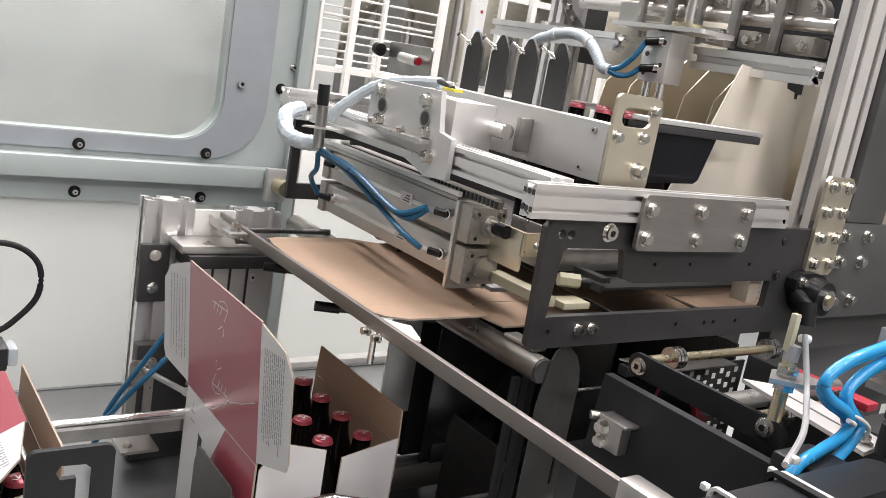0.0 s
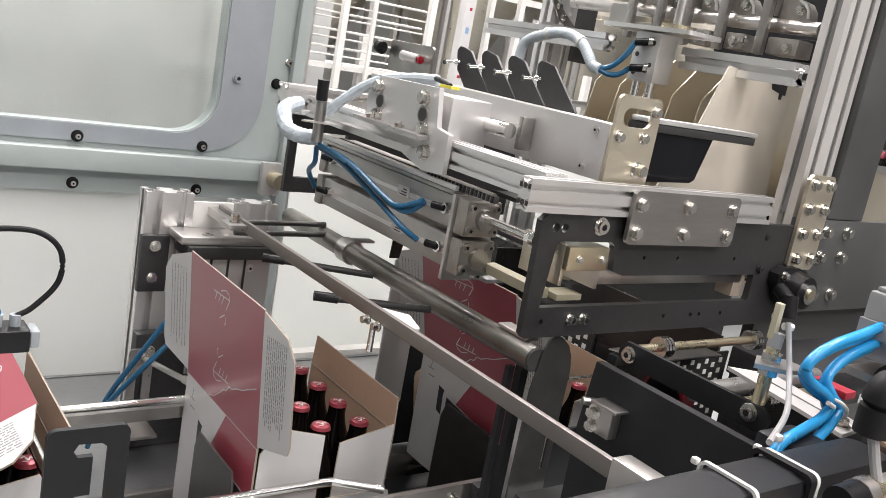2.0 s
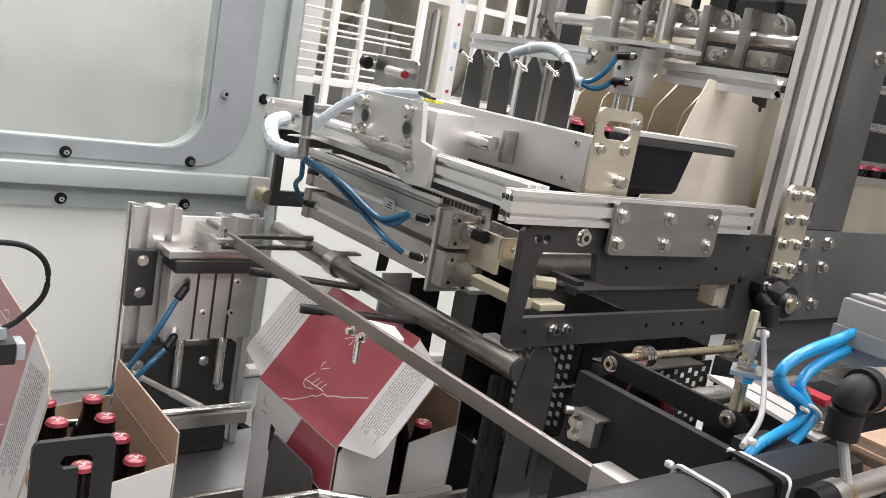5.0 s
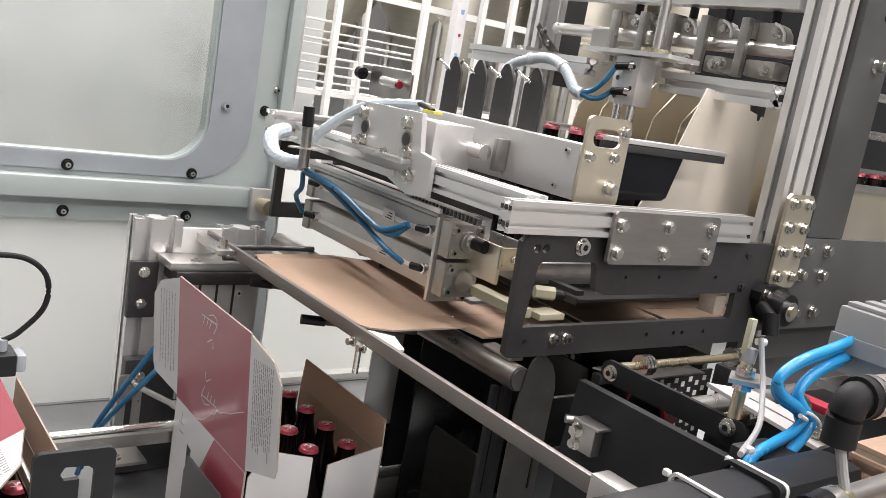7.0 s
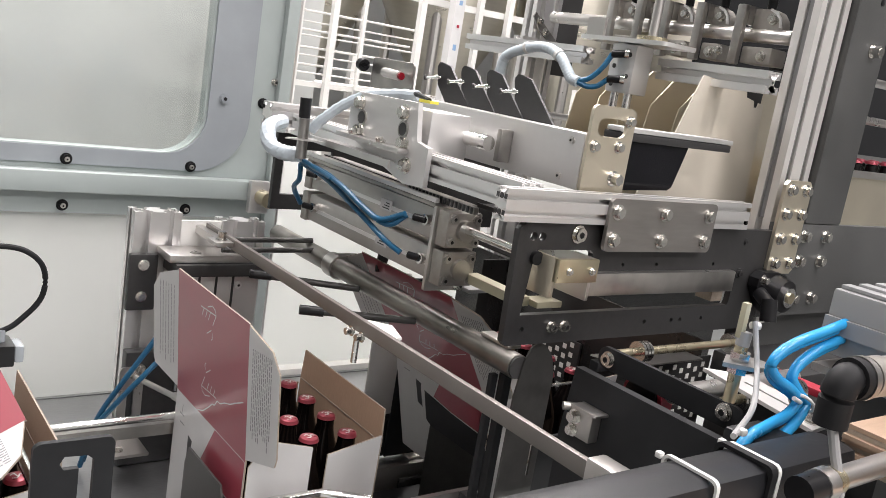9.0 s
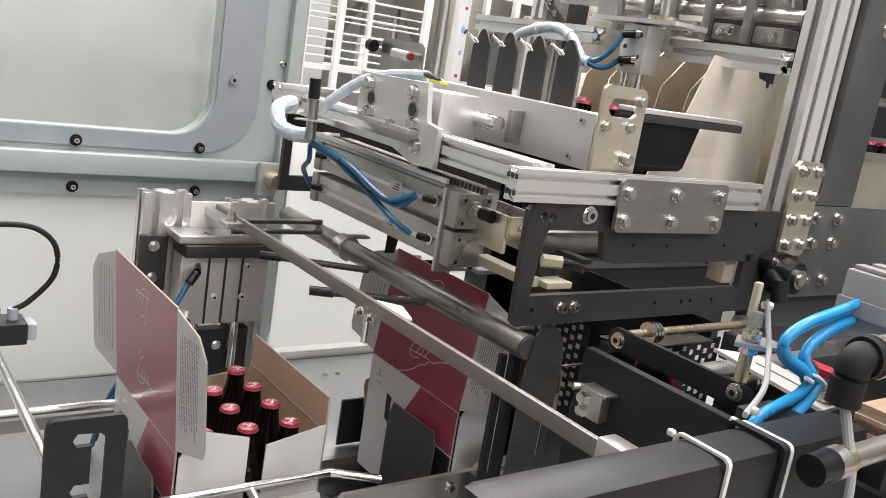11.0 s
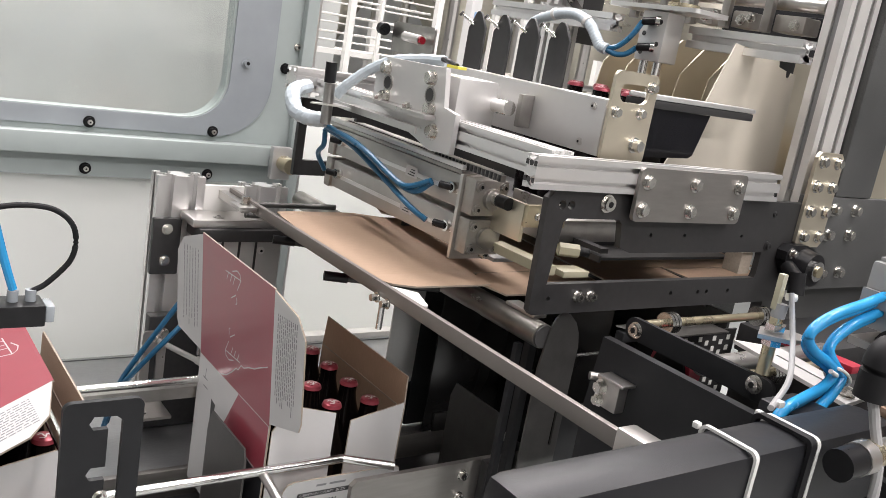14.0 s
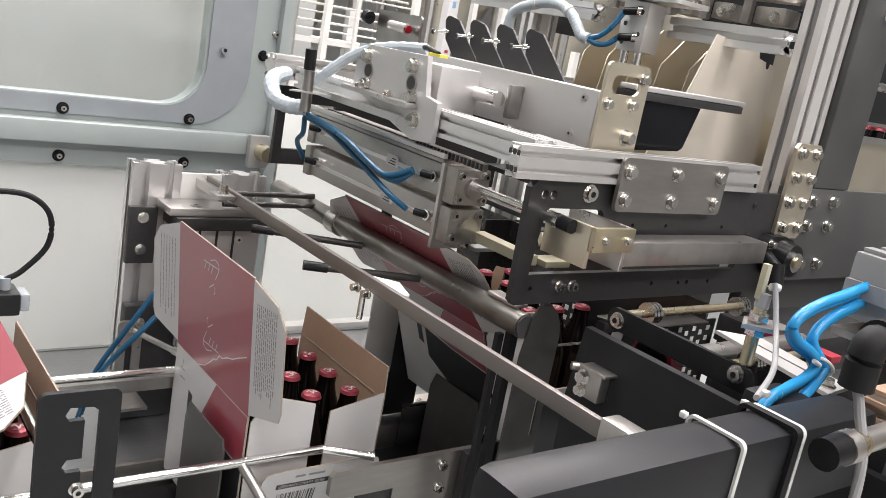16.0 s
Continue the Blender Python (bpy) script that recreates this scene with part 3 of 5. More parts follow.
# ---- packing head: frame plates, profiles and cylinders ----
def machine_frame():
    f = thing("packing_frame", (0.95, 1.1, 1.28), "black plate frame with aluminium cross profiles of the packing head", "machine frame")
    win = [(0.727, 1.319), (1.157, 1.319), (1.16, 1.325), (1.16, 1.36), (0.865, 1.36), (0.845, 1.366), (0.838, 1.40), (0.832, 1.405), (0.74, 1.405), (0.734, 1.4)]
    holes = [win] + [circle(x, 1.422, 0.006) for x in (0.727, 0.742)] + [circle(x, 1.30, 0.0035, 8) for x in (0.735, 0.97, 1.03, 1.05, 1.1)] + [circle(x, 1.385, 0.003, 8) for x in (0.9, 0.97, 1.1)]
    front = plate([(0.706, 1.285), (0.712, 1.279), (1.238, 1.279), (1.238, 1.439), (0.712, 1.439), (0.702, 1.43)], holes, 0.01, facing("y", 0.754))
    front = part("front_plate", front, BLACK, f)
    bolt(front, (0.803, 0.754, 1.426), (0, -1, 0), 0.009, 0.006, CHROME, True)
    for x in (0.785, 0.808):
        bolt(front, (x, 0.754, 1.302), (0, -1, 0), 0.0062, 0.007, CHROME, True)
    bolt(front, (1.17, 0.754, 1.42), (0, -1, 0), 0.004, 0.001, BLACK, True)
    bolt(front, (1.17, 0.754, 1.37), (0, -1, 0), 0.006, 0.004, BLACK, True)
    part("rear_plate", plate([(0.702, 1.303), (0.84, 1.303), (0.85, 1.279), (1.238, 1.279), (1.238, 1.445), (0.702, 1.445)], [[(0.718, 1.331), (0.82, 1.331), (0.82, 1.417), (0.722, 1.417), (0.718, 1.412)]], 0.01, facing("y", 1.436)), BLACK, f)
    part("front_profile", profile_bar("x", 0.744, 1.4415, 0.02, 0.04, 0.02, 0.664, 1.149), ALU, f)
    # Dark discs and patches paint the shade inside the profile's open end.
    for z in (1.4515, 1.4715):
        part("bore", rod((0.6632, 0.754, z), (0.6639, 0.754, z), 0.0036, seg=12), SHADE, f)
        part("slot_mouth", bx(0.6633, 0.6639, 0.7442, 0.7492, z - 0.003, z + 0.003), SHADE, f)
        part("slot_mouth", bx(0.6633, 0.6639, 0.7588, 0.7638, z - 0.003, z + 0.003), SHADE, f)
    part("side_profile", profile_bar("y", 0.702, 1.45, 0.036, 0.036, 0.018, 0.7645, 1.388), ALU, f)
    part("rear_profile", profile_bar("x", 1.39, 1.46, 0.04, 0.04, 0.02, 0.663, 1.149), ALU, f)
    j = part("joint_plate", plate(rounded(0.838, 1.407, 1.06, 1.478, 0.008), [], 0.006, facing("y", 0.7385)), PLATE_STEEL, f)
    for x in (0.852, 0.947, 1.042):
        for z in (1.46, 1.423):
            bolt(j, (x, 0.7385, z), (0, -1, 0), 0.0078, 0.006)
    part("tray_bar", bx(0.83, 1.14, 0.86, 0.88, 1.336, 1.346), SHADE, f)
    part("tray_rail", bx(0.86, 0.875, 0.80, 1.40, 1.345, 1.352), BLACK, f)
    part("stop_block", bx(1.13, 1.157, 0.765, 0.795, 1.322, 1.356, 0.001), KRAFT_EDGE, f, "brown stop block")
    n = part("nylon_guide", bx(0.752, 0.774, 0.79, 0.905, 1.318, 1.332, 0.002), NYLON, f, "cream nylon guide strip")
    part("nylon_cap", bx(0.775, 0.82, 0.775, 0.805, 1.3195, 1.328, 0.001), NYLON, n)
    k = part("adjust_knob", rod((0.80, 0.82, 1.346), (0.825, 0.807, 1.346), 0.0095, seg=6), NYLON, f)
    part("knob_tip", rod((0.825, 0.807, 1.346), (0.838, 0.80, 1.346), 0.006), BLACK_GLOSS, k)
    part("long_strip", bx(0.765, 0.81, 0.906, 1.40, 1.300, 1.306, 0.001), GREY_BLOCK, f, "greenish grey plastic slide strip")


def cylinder_pack():
    c = thing("twin_cylinder", (0.73, 1.1, 1.31), "two stacked silver pneumatic cylinders with square end caps", "cylinder")
    for z0, z1 in ((1.368, 1.418), (1.313, 1.363)):
        b = part("barrel", bx(0.708, 0.756, 0.925, 1.30, z0 + 0.002, z1 - 0.002, 0.004), BARREL, c)
        part("tie_rail", bx(0.7062, 0.709, 0.925, 1.30, z0 + 0.021, z0 + 0.027), ALU, b)
        e = part("end_cap", bx(0.704, 0.763, 0.90, 0.925, z0, z1, 0.003), CAP_STEEL, c)
        part("end_cap", bx(0.704, 0.76, 1.30, 1.32, z0, z1, 0.003), CAP_STEEL, c)
        for x in (0.713, 0.754):
            for z in (z0 + 0.009, z1 - 0.009):
                bolt(e, (x, 0.90, z), (0, -1, 0), 0.0055, 0.003, DULL, True)
        part("bore_ring", rod((0.735, 0.893, (z0 + z1) / 2), (0.735, 0.8995, (z0 + z1) / 2), 0.015, seg=20), DULL, e)
        part("data_label", bx(0.7048, 0.7061, 1.043, 1.073, (z0 + z1) / 2 - 0.007, (z0 + z1) / 2 + 0.009), PRINT_WHITE, b, "white data label with black print")
        for k in range(3):
            part("print_bar", bx(0.7044, 0.7047, 1.048, 1.066 - 0.004 * k, (z0 + z1) / 2 - 0.0045 + 0.004 * k, (z0 + z1) / 2 - 0.003 + 0.004 * k), PRINT_BLACK, b)
        for y in (0.945, 1.27):
            f = part("port", rod((0.708, y, (z0 + z1) / 2 + 0.004), (0.697, y, (z0 + z1) / 2 + 0.004), 0.008), CHROME, c)
            part("push_fitting", rod((0.699, y, (z0 + z1) / 2 + 0.004), (0.692, y + 0.018, (z0 + z1) / 2 + 0.004), 0.0054), BLACK_GLOSS, f)
    part("end_plate", plate(rounded(0.70, 1.30, 0.775, 1.42, 0.002), [circle(0.735, 1.395, 0.016)], 0.006, facing("y", 0.9253)), STEEL, c)
    part("mount_plate", bx(0.70, 0.775, 0.93, 1.33, 1.4185, 1.424, 0.001), DULL, c)
    # Dark bars on the plate stand in for shaded grooves.
    for x in (0.716, 0.742):
        part("track_groove", bx(x, x + 0.008, 0.93, 1.33, 1.4243, 1.426), DARK_STEEL, c)
    part("track_rib", bx(0.7005, 0.707, 0.93, 1.33, 1.4243, 1.431, 0.001), ALU_MATT, c)
    bolt(c, (0.757, 0.925, 1.308), (0, -1, 0), 0.006, 0.008, CHROME, True)
    rack = part("toothed_rack", bx(0.712, 0.72, 0.86, 1.02, 1.4245, 1.434), DULL, c)
    for k in range(18):
        y = 0.862 + 0.0087 * k
        part("tooth", bx(0.7105, 0.7119, y, y + 0.004, 1.4248, 1.4335), BLACK, rack)
    for pts in ([(0.65, 1.235, 1.425), (0.66, 1.15, 1.415), (0.668, 1.05, 1.385), (0.675, 1.0, 1.377), (0.686, 0.975, 1.396)],
                [(0.652, 1.24, 1.422), (0.66, 1.16, 1.408), (0.667, 1.06, 1.376), (0.672, 1.0, 1.355), (0.686, 0.975, 1.342)],
                [(0.65, 1.238, 1.42), (0.652, 1.24, 1.395), (0.66, 1.27, 1.375), (0.686, 1.29, 1.345)],
                [(0.648, 1.23, 1.427), (0.655, 1.12, 1.412), (0.662, 1.05, 1.39), (0.668, 1.01, 1.382), (0.682, 0.972, 1.399)]):
        part("air_hose", hose(pts, 0.0042), NAVY, c)


def bearing_plate():
    b = thing("pusher_mount", (0.70, 1.06, 1.44), "aluminium mounting plate with bolts carrying the pusher guide", "bracket")
    out = [(1.176, 1.55), (0.995, 1.553), (0.985, 1.5), (0.955, 1.495), (0.955, 1.44), (1.005, 1.436), (1.158, 1.477), (1.178, 1.485)]
    p = part("plate", plate(out, [], 0.008, facing("x", 0.692)), ALU_MATT, b)
    for y, z in ((1.146, 1.534), (1.14, 1.492), (1.024, 1.535), (1.016, 1.492), (1.002, 1.463)):
        bolt(p, (0.692, y, z), (-1, 0, 0), 0.009, 0.008)
    for y, z in ((1.138, 1.513), (1.022, 1.512)):
        part("bushing", rod((0.69, y, z), (0.705, y, z), 0.0125, seg=20), DULL, p)
        # Dark disc on the bushing gives the shade of its bore.
        part("bore", rod((0.6895, y, z), (0.6899, y, z), 0.0095, seg=20), SHADE, p)
    part("guide_block", bx(0.715, 0.785, 0.99, 1.06, 1.478, 1.543, 0.002), ALU_MATT, b)
    part("guide_block", bx(0.702, 0.79, 1.10, 1.165, 1.483, 1.541, 0.002), ALU_MATT, b)
    part("foot", bx(0.672, 0.691, 1.0, 1.18, 1.4785, 1.486, 0.002), STEEL, b)
    for y in (1.06, 1.14):
        bolt(b, (0.68, y, 1.486), (-0.4, 0, 1), 0.0065, 0.006)
    part("slot_bracket", plate([(1.0, 1.458), (1.25, 1.458), (1.25, 1.468), (1.0, 1.468)], [], 0.003, facing("x", 0.66)), STEEL, b)
    t = part("cable_label", bx(0.715, 0.73, 1.0, 1.028, 1.5535, 1.5575, m=pose(0, 0, 0)), YELLOW, b, "yellow cable tag")
    part("cable", hose([(0.72, 1.01, 1.557), (0.73, 1.06, 1.562), (0.75, 1.12, 1.556)], 0.004), BLACK_GLOSS, b)


def flow_valve():
    v = thing("flow_valve", (0.633, 1.213, 1.43), "brass air valve with black knob and white wrapped hose", "valve")
    part("stem", rod((0.635, 1.213, 1.432), (0.634, 1.213, 1.495), 0.0085), DULL, v)
    part("knob", rod((0.633, 1.213, 1.496), (0.632, 1.213, 1.527), 0.009, seg=18), BLACK_GLOSS, v)
    part("bracket", plate([(0.60, 1.205), (0.61, 1.215), (0.70, 1.24), (0.72, 1.03), (0.69, 1.03), (0.672, 1.18)], [], 0.002, facing("z", 1.462)), STEEL, v)
    part("wrapped_hose", hose([(0.648, 1.215, 1.478), (0.66, 1.2, 1.5), (0.68, 1.18, 1.525), (0.70, 1.15, 1.545), (0.72, 1.1, 1.556), (0.735, 1.06, 1.56)], 0.0082, wave=0.0006, wave_n=2.0), SPIRAL, v)
    part("wrapped_hose", hose([(0.64, 1.222, 1.437), (0.622, 1.24, 1.435), (0.607, 1.26, 1.441), (0.607, 1.28, 1.458), (0.622, 1.305, 1.47), (0.66, 1.34, 1.475)], 0.0125, wave=0.0006, wave_n=2.0), SPIRAL, v)


machine_frame()
cylinder_pack()
bearing_plate()
flow_valve()


# ---- right-hand columns and plates ----
def columns():
    c = thing("main_column", (1.21, 0.78, 0), "wide slotted aluminium column with bolted steel plate", "column")
    part("profile", profile_bar("z", 1.24, 0.766, 0.078, 0.039, 0.039, 1.28, 2.3), ALU_COLUMN, c)
    # Dark strips laid in the slots stand in for their inner shade.
    for x in (1.2595, 1.2985):
        part("slot_strip", bx(x - 0.006, x + 0.006, 0.7725, 0.7745, 1.454, 2.3), SLOT_SHADE, c, "dark strip standing in for the shade inside the slot")
    part("slot_strip", bx(1.2465, 1.2485, 0.7795, 0.7915, 1.454, 2.3), SLOT_SHADE, c, "dark strip standing in for the shade inside the slot")
    p = part("fish_plate", plate([(1.24, 1.37), (1.297, 1.37), (1.305, 1.378), (1.305, 1.514), (1.297, 1.522), (1.24, 1.522), (1.232, 1.514), (1.232, 1.378)], [], 0.006, facing("y", 0.7475)), WARM, c)
    for x in (1.247, 1.289):
        for z in (1.388, 1.428, 1.468, 1.507):
            bolt(p, (x, 0.7475, z), (0, -1, 0), 0.0075, 0.007)
    g = thing("side_plate", (1.42, 0.78, 0.6), "dark grey hammered side plate with column and bolts", "machine frame")
    s = part("plate", bx(1.239, 1.66, 0.754, 0.766, 1.295, 1.452, 0.002), SPECKLE, g)
    part("column", bx(1.322, 1.43, 0.754, 0.80, 1.4525, 2.3, 0.004), SPECKLE, g)
    # Flat black disc in place of the hole's shade.
    part("column_hole", rod((1.387, 0.753, 1.817), (1.387, 0.7538, 1.817), 0.0055), BLACK_GLOSS, g)
    for x, z in ((1.326, 1.432), (1.389, 1.432), (1.326, 1.39), (1.389, 1.39), (1.389, 1.325), (1.335, 1.325)):
        bolt(s, (x, 0.754, z), (0, -1, 0), 0.0085, 0.009)
    bolt(g, (1.392, 0.754, 1.741), (0, -1, 0), 0.0095, 0.014)
    part("lower_body", bx(1.239, 1.66, 0.78, 0.80, 0.6, 1.2945), SHADE, g)
    part("rear_sheet", bx(1.44, 2.3, 0.90, 0.903, 1.40, 1.528, 0.001), WARM, g)
    part("rear_strip", bx(1.44, 2.3, 0.893, 0.8995, 1.524, 1.538, 0.001), STEEL, g)
    part("rear_cover", bx(1.44, 2.3, 1.14, 1.146, 1.56, 2.1), BLACK_MATT, g)
    for z in (1.64, 1.72):
        part("rear_rod", rod((1.431, 0.98, z), (2.0, 0.98, z), 0.009), STEEL, g)
        for x in (1.5, 1.62):
            part("rod_clamp", bx(x - 0.018, x + 0.018, 0.962, 0.998, z - 0.02, z + 0.022, 0.003), BLACK_GLOSS, g)
    part("rear_gusset", plate([(1.62, 1.56), (1.75, 1.56), (1.75, 1.72), (1.72, 1.72)], [], 0.004, facing("y", 0.945)), SHEET, g)
    part("lower_rail", bx(1.10, 1.9, 0.60, 0.72, 1.22, 1.262, 0.003), BLACK, g)
    part("lower_rail", bx(1.10, 1.9, 0.45, 0.56, 1.20, 1.235, 0.003), BLACK, g)


def flange_bearing():
    b = thing("flange_bearing", (1.242, 0.74, 1.33), "black flanged bearing on the side plate", "bearing")
    dx = -0.038
    part("flange", plate([(x + dx, z) for x, z in [(1.236, 1.352), (1.245, 1.34), (1.262, 1.318), (1.285, 1.306), (1.305, 1.312), (1.318, 1.33), (1.322, 1.352), (1.31, 1.37), (1.285, 1.376), (1.25, 1.376), (1.236, 1.366)]], [], 0.018, facing("y", 0.735)), BLACK_GLOSS, b)
    part("housing", rod((1.285 + dx, 0.735, 1.342), (1.285 + dx, 0.712, 1.342), 0.03, seg=28, r2=0.026), BLACK_GLOSS, b)
    part("inner_ring", rod((1.285 + dx, 0.712, 1.342), (1.285 + dx, 0.706, 1.342), 0.016, seg=20), CHROME, b)
    part("shaft_end", rod((1.285 + dx, 0.706, 1.342), (1.285 + dx, 0.703, 1.342), 0.009, seg=16), ZINC, b)
    bolt(b, (1.248 + dx, 0.735, 1.364), (0, -1, 0), 0.006, 0.007)
    bolt(b, (1.311 + dx, 0.735, 1.355), (0, -1, 0), 0.006, 0.007)
    part("lever", rod((1.235 + dx, 0.728, 1.345), (1.222 + dx, 0.70, 1.335), 0.011), BLACK_GLOSS, b)
    part("lever_end", rod((1.225 + dx, 0.703, 1.343), (1.222 + dx, 0.695, 1.31), 0.0125), BLACK_GLOSS, b)


def drop_drive():
    d = thing("gate_cylinder", (1.12, 1.02, 1.6), "upright silver pneumatic cylinder on aluminium beams with blue hoses", "cylinder")
    part("beam", profile_bar("y", 1.16, 1.645, 0.034, 0.034, 0.034, 0.776, 0.99), ALU, d)
    part("beam", profile_bar("y", 1.10, 1.652, 0.03, 0.03, 0.03, 1.11, 1.45), ALU, d)
    part("body", bx(1.098, 1.14, 0.985, 1.04, 1.612, 1.692, 0.003), ALU_MATT, d)
    part("rear_body", bx(1.142, 1.17, 1.045, 1.07, 1.622, 1.692, 0.003), ALU_MATT, d)
    # Screw holes are flat dark discs, their shade painted on.
    for y, z in ((0.997, 1.675), (0.997, 1.64), (1.028, 1.655), (1.028, 1.625)):
        part("screw_hole", rod((1.0972, y, z), (1.0979, y, z), 0.004), SHADE, d)
    part("top_plate", plate(rounded(1.085, 0.92, 1.17, 1.112, 0.01), [], 0.007, facing("z", 1.694)), ALU, d)
    part("collar", rod((1.135, 0.99, 1.7012), (1.135, 0.99, 1.71), 0.026), ZINC, d)
    part("screw", rod((1.135, 0.99, 1.71), (1.135, 0.99, 1.80), 0.008), STEEL, d)
    part("corner_bracket", bx(1.10, 1.106, 1.07, 1.11, 1.70, 1.732), STEEL, d)
    for x, y in ((1.112, 0.998), (1.128, 1.012), (1.112, 1.028)):
        part("guide_pin", rod((x, y, 1.585), (x, y, 1.615), 0.007), CHROME, d)
    for y, z in ((1.012, 1.676), (1.012, 1.634)):
        part("fitting", rod((1.094, y - 0.01, z), (1.088, y + 0.014, z - 0.003), 0.0065), BLACK_GLOSS, d)
        part("ferrule", rod((1.0975, y - 0.014, z), (1.0935, y - 0.008, z), 0.0082, seg=12), CHROME, d)
    part("air_hose", hose([(1.088, 1.027, 1.673), (1.078, 1.035, 1.648), (1.066, 1.048, 1.628), (1.053, 1.062, 1.62)], 0.0047), NAVY, d)
    part("air_hose", hose([(1.088, 1.027, 1.631), (1.076, 1.038, 1.617), (1.064, 1.05, 1.614), (1.053, 1.062, 1.619)], 0.0047), NAVY, d)
    part("wrapped_hose", hose([(1.053, 1.06, 1.619), (1.05, 1.075, 1.623), (1.05, 1.09, 1.638), (1.05, 1.109, 1.655), (1.05, 1.139, 1.667), (1.048, 1.172, 1.668), (1.045, 1.208, 1.66), (1.042, 1.237, 1.649), (1.04, 1.251, 1.629), (1.04, 1.255, 1.56)], 0.0092, n=12, seg=14, wave=0.0004, wave_n=2.0), SPIRAL, d)
    for p, q in (((1.05, 1.112, 1.657), (1.05, 1.118, 1.6597)), ((1.0465, 1.192, 1.6655), (1.046, 1.198, 1.6635))):
        part("wrap_tie", rod(p, q, 0.0108, seg=16), TIE, d)


def clamp_shaft():
    c = thing("clamp_shaft", (1.3, 1.1, 1.7), "steel shaft with a row of clamp blocks over the bottle lanes", "shaft")
    part("shaft", rod((1.3, 0.84, 1.742), (1.3, 1.42, 1.748), 0.012, seg=20), STEEL, c)
    for y, wide in ((0.895, 0.07), (0.99, 0.05), (1.068, 0.05), (1.135, 0.044), (1.2, 0.058)):
        lo, hi = y - wide / 2, y + wide / 2 - 0.012
        ear = [(lo, 1.735), (hi, 1.735), (hi, 1.785), (lo + 0.026, 1.786), (lo + 0.012, 1.781), (lo + 0.003, 1.77), (lo, 1.756)]
        k = part("clamp", plate(ear, [], 0.02, facing("x", 1.294)), CAP_STEEL, c)
        part("clamp_rim", plate([(lo + 0.001, 1.757), (lo + 0.004, 1.771), (lo + 0.013, 1.782), (lo + 0.026, 1.787), (lo + 0.026, 1.783), (lo + 0.015, 1.778), (lo + 0.007, 1.769), (lo + 0.005, 1.757)], [], 0.004, facing("x", 1.2895)), ALU, k)
        part("clamp_foot", bx(1.278, 1.322, lo, hi, 1.694, 1.722, 0.003), CAP_STEEL, k)
        part("arm", bx(1.266, 1.278, hi + 0.0005, hi + 0.017, 1.69, 1.789, 0.002), DULL, k)
        part("arm_side", bx(1.2785, 1.318, hi + 0.0005, hi + 0.006, 1.757, 1.789, 0.001), DULL, k)
        bolt(k, (1.294, lo + 0.02, 1.77), (-1, 0, 0), 0.007, 0.008)
        bolt(k, (1.278, lo + 0.018, 1.707), (-1, 0, 0), 0.007, 0.006)
        part("top_screw", rod((1.304, y, 1.786), (1.304, y, 1.806), 0.008), BLACK_GLOSS, k)
    part("top_beam", bx(1.28, 1.32, 0.846, 1.45, 1.808, 1.85, 0.002), ALU, c)
    for y in (0.953, 1.03):
        bolt(c, (1.264, y, 1.71), (-1, 0, 0), 0.006, 0.008)


def lane_sheets():
    s = thing("lane_sheets", (1.3, 1.0, 1.4), "bent polished steel sheets dividing the bottle lanes", "guide sheet")
    prof = [(1.02, 1.43), (1.324, 1.43), (1.312, 1.631), (1.298, 1.632), (1.296, 1.624), (1.286, 1.624), (1.284, 1.634), (1.262, 1.638), (1.258, 1.65), (1.14, 1.66), (1.115, 1.60), (1.09, 1.54), (1.05, 1.485)]
    part("sheet", plate(prof, [], 0.002, facing("y", 0.875)), SHEET, s)
    for k in range(5):
        y = 0.95 + 0.062 * k
        part("divider", plate([(1.16, 1.43), (1.6, 1.43), (1.6, 1.66), (1.25, 1.66), (1.19, 1.6)], [], 0.002, facing("y", y)), WARM, s)
    part("lane_floor", bx(1.16, 2.35, 0.93, 1.22, 1.332, 1.339), DARK_STEEL, s)
    part("black_stop", bx(1.262, 1.318, 0.884, 0.90, 1.56, 1.662, 0.002), BLACK, s)


def rear_frame():
    f = thing("rear_frame", (1.4, 1.52, 0), "slotted aluminium rear post with a dark cover plate", "machine frame")
    part("post", profile_bar("z", 1.335, 1.52, 0.076, 0.038, 0.038, 0.001, 2.3), ALU, f)
    part("cover_plate", bx(1.418, 1.50, 1.545, 1.55, 1.63, 2.3, 0.002), SHADE, f, "dark grey cover plate")
    part("cross_bar", profile_bar("x", 1.485, 1.672, 0.03, 0.03, 0.03, 1.28, 1.50), ALU, f)
    b = part("hinge_bracket", plate([(1.33, 1.76), (1.37, 1.73), (1.42, 1.695), (1.40, 1.69), (1.35, 1.72), (1.325, 1.75)], [], 0.004, facing("y", 1.512)), DULL, f)
    bolt(b, (1.345, 1.512, 1.742), (0, -1, 0), 0.006, 0.006)
    bolt(b, (1.365, 1.512, 1.72), (0, -1, 0), 0.006, 0.006)


rear_frame()
columns()
flange_bearing()
drop_drive()
clamp_shaft()
lane_sheets()


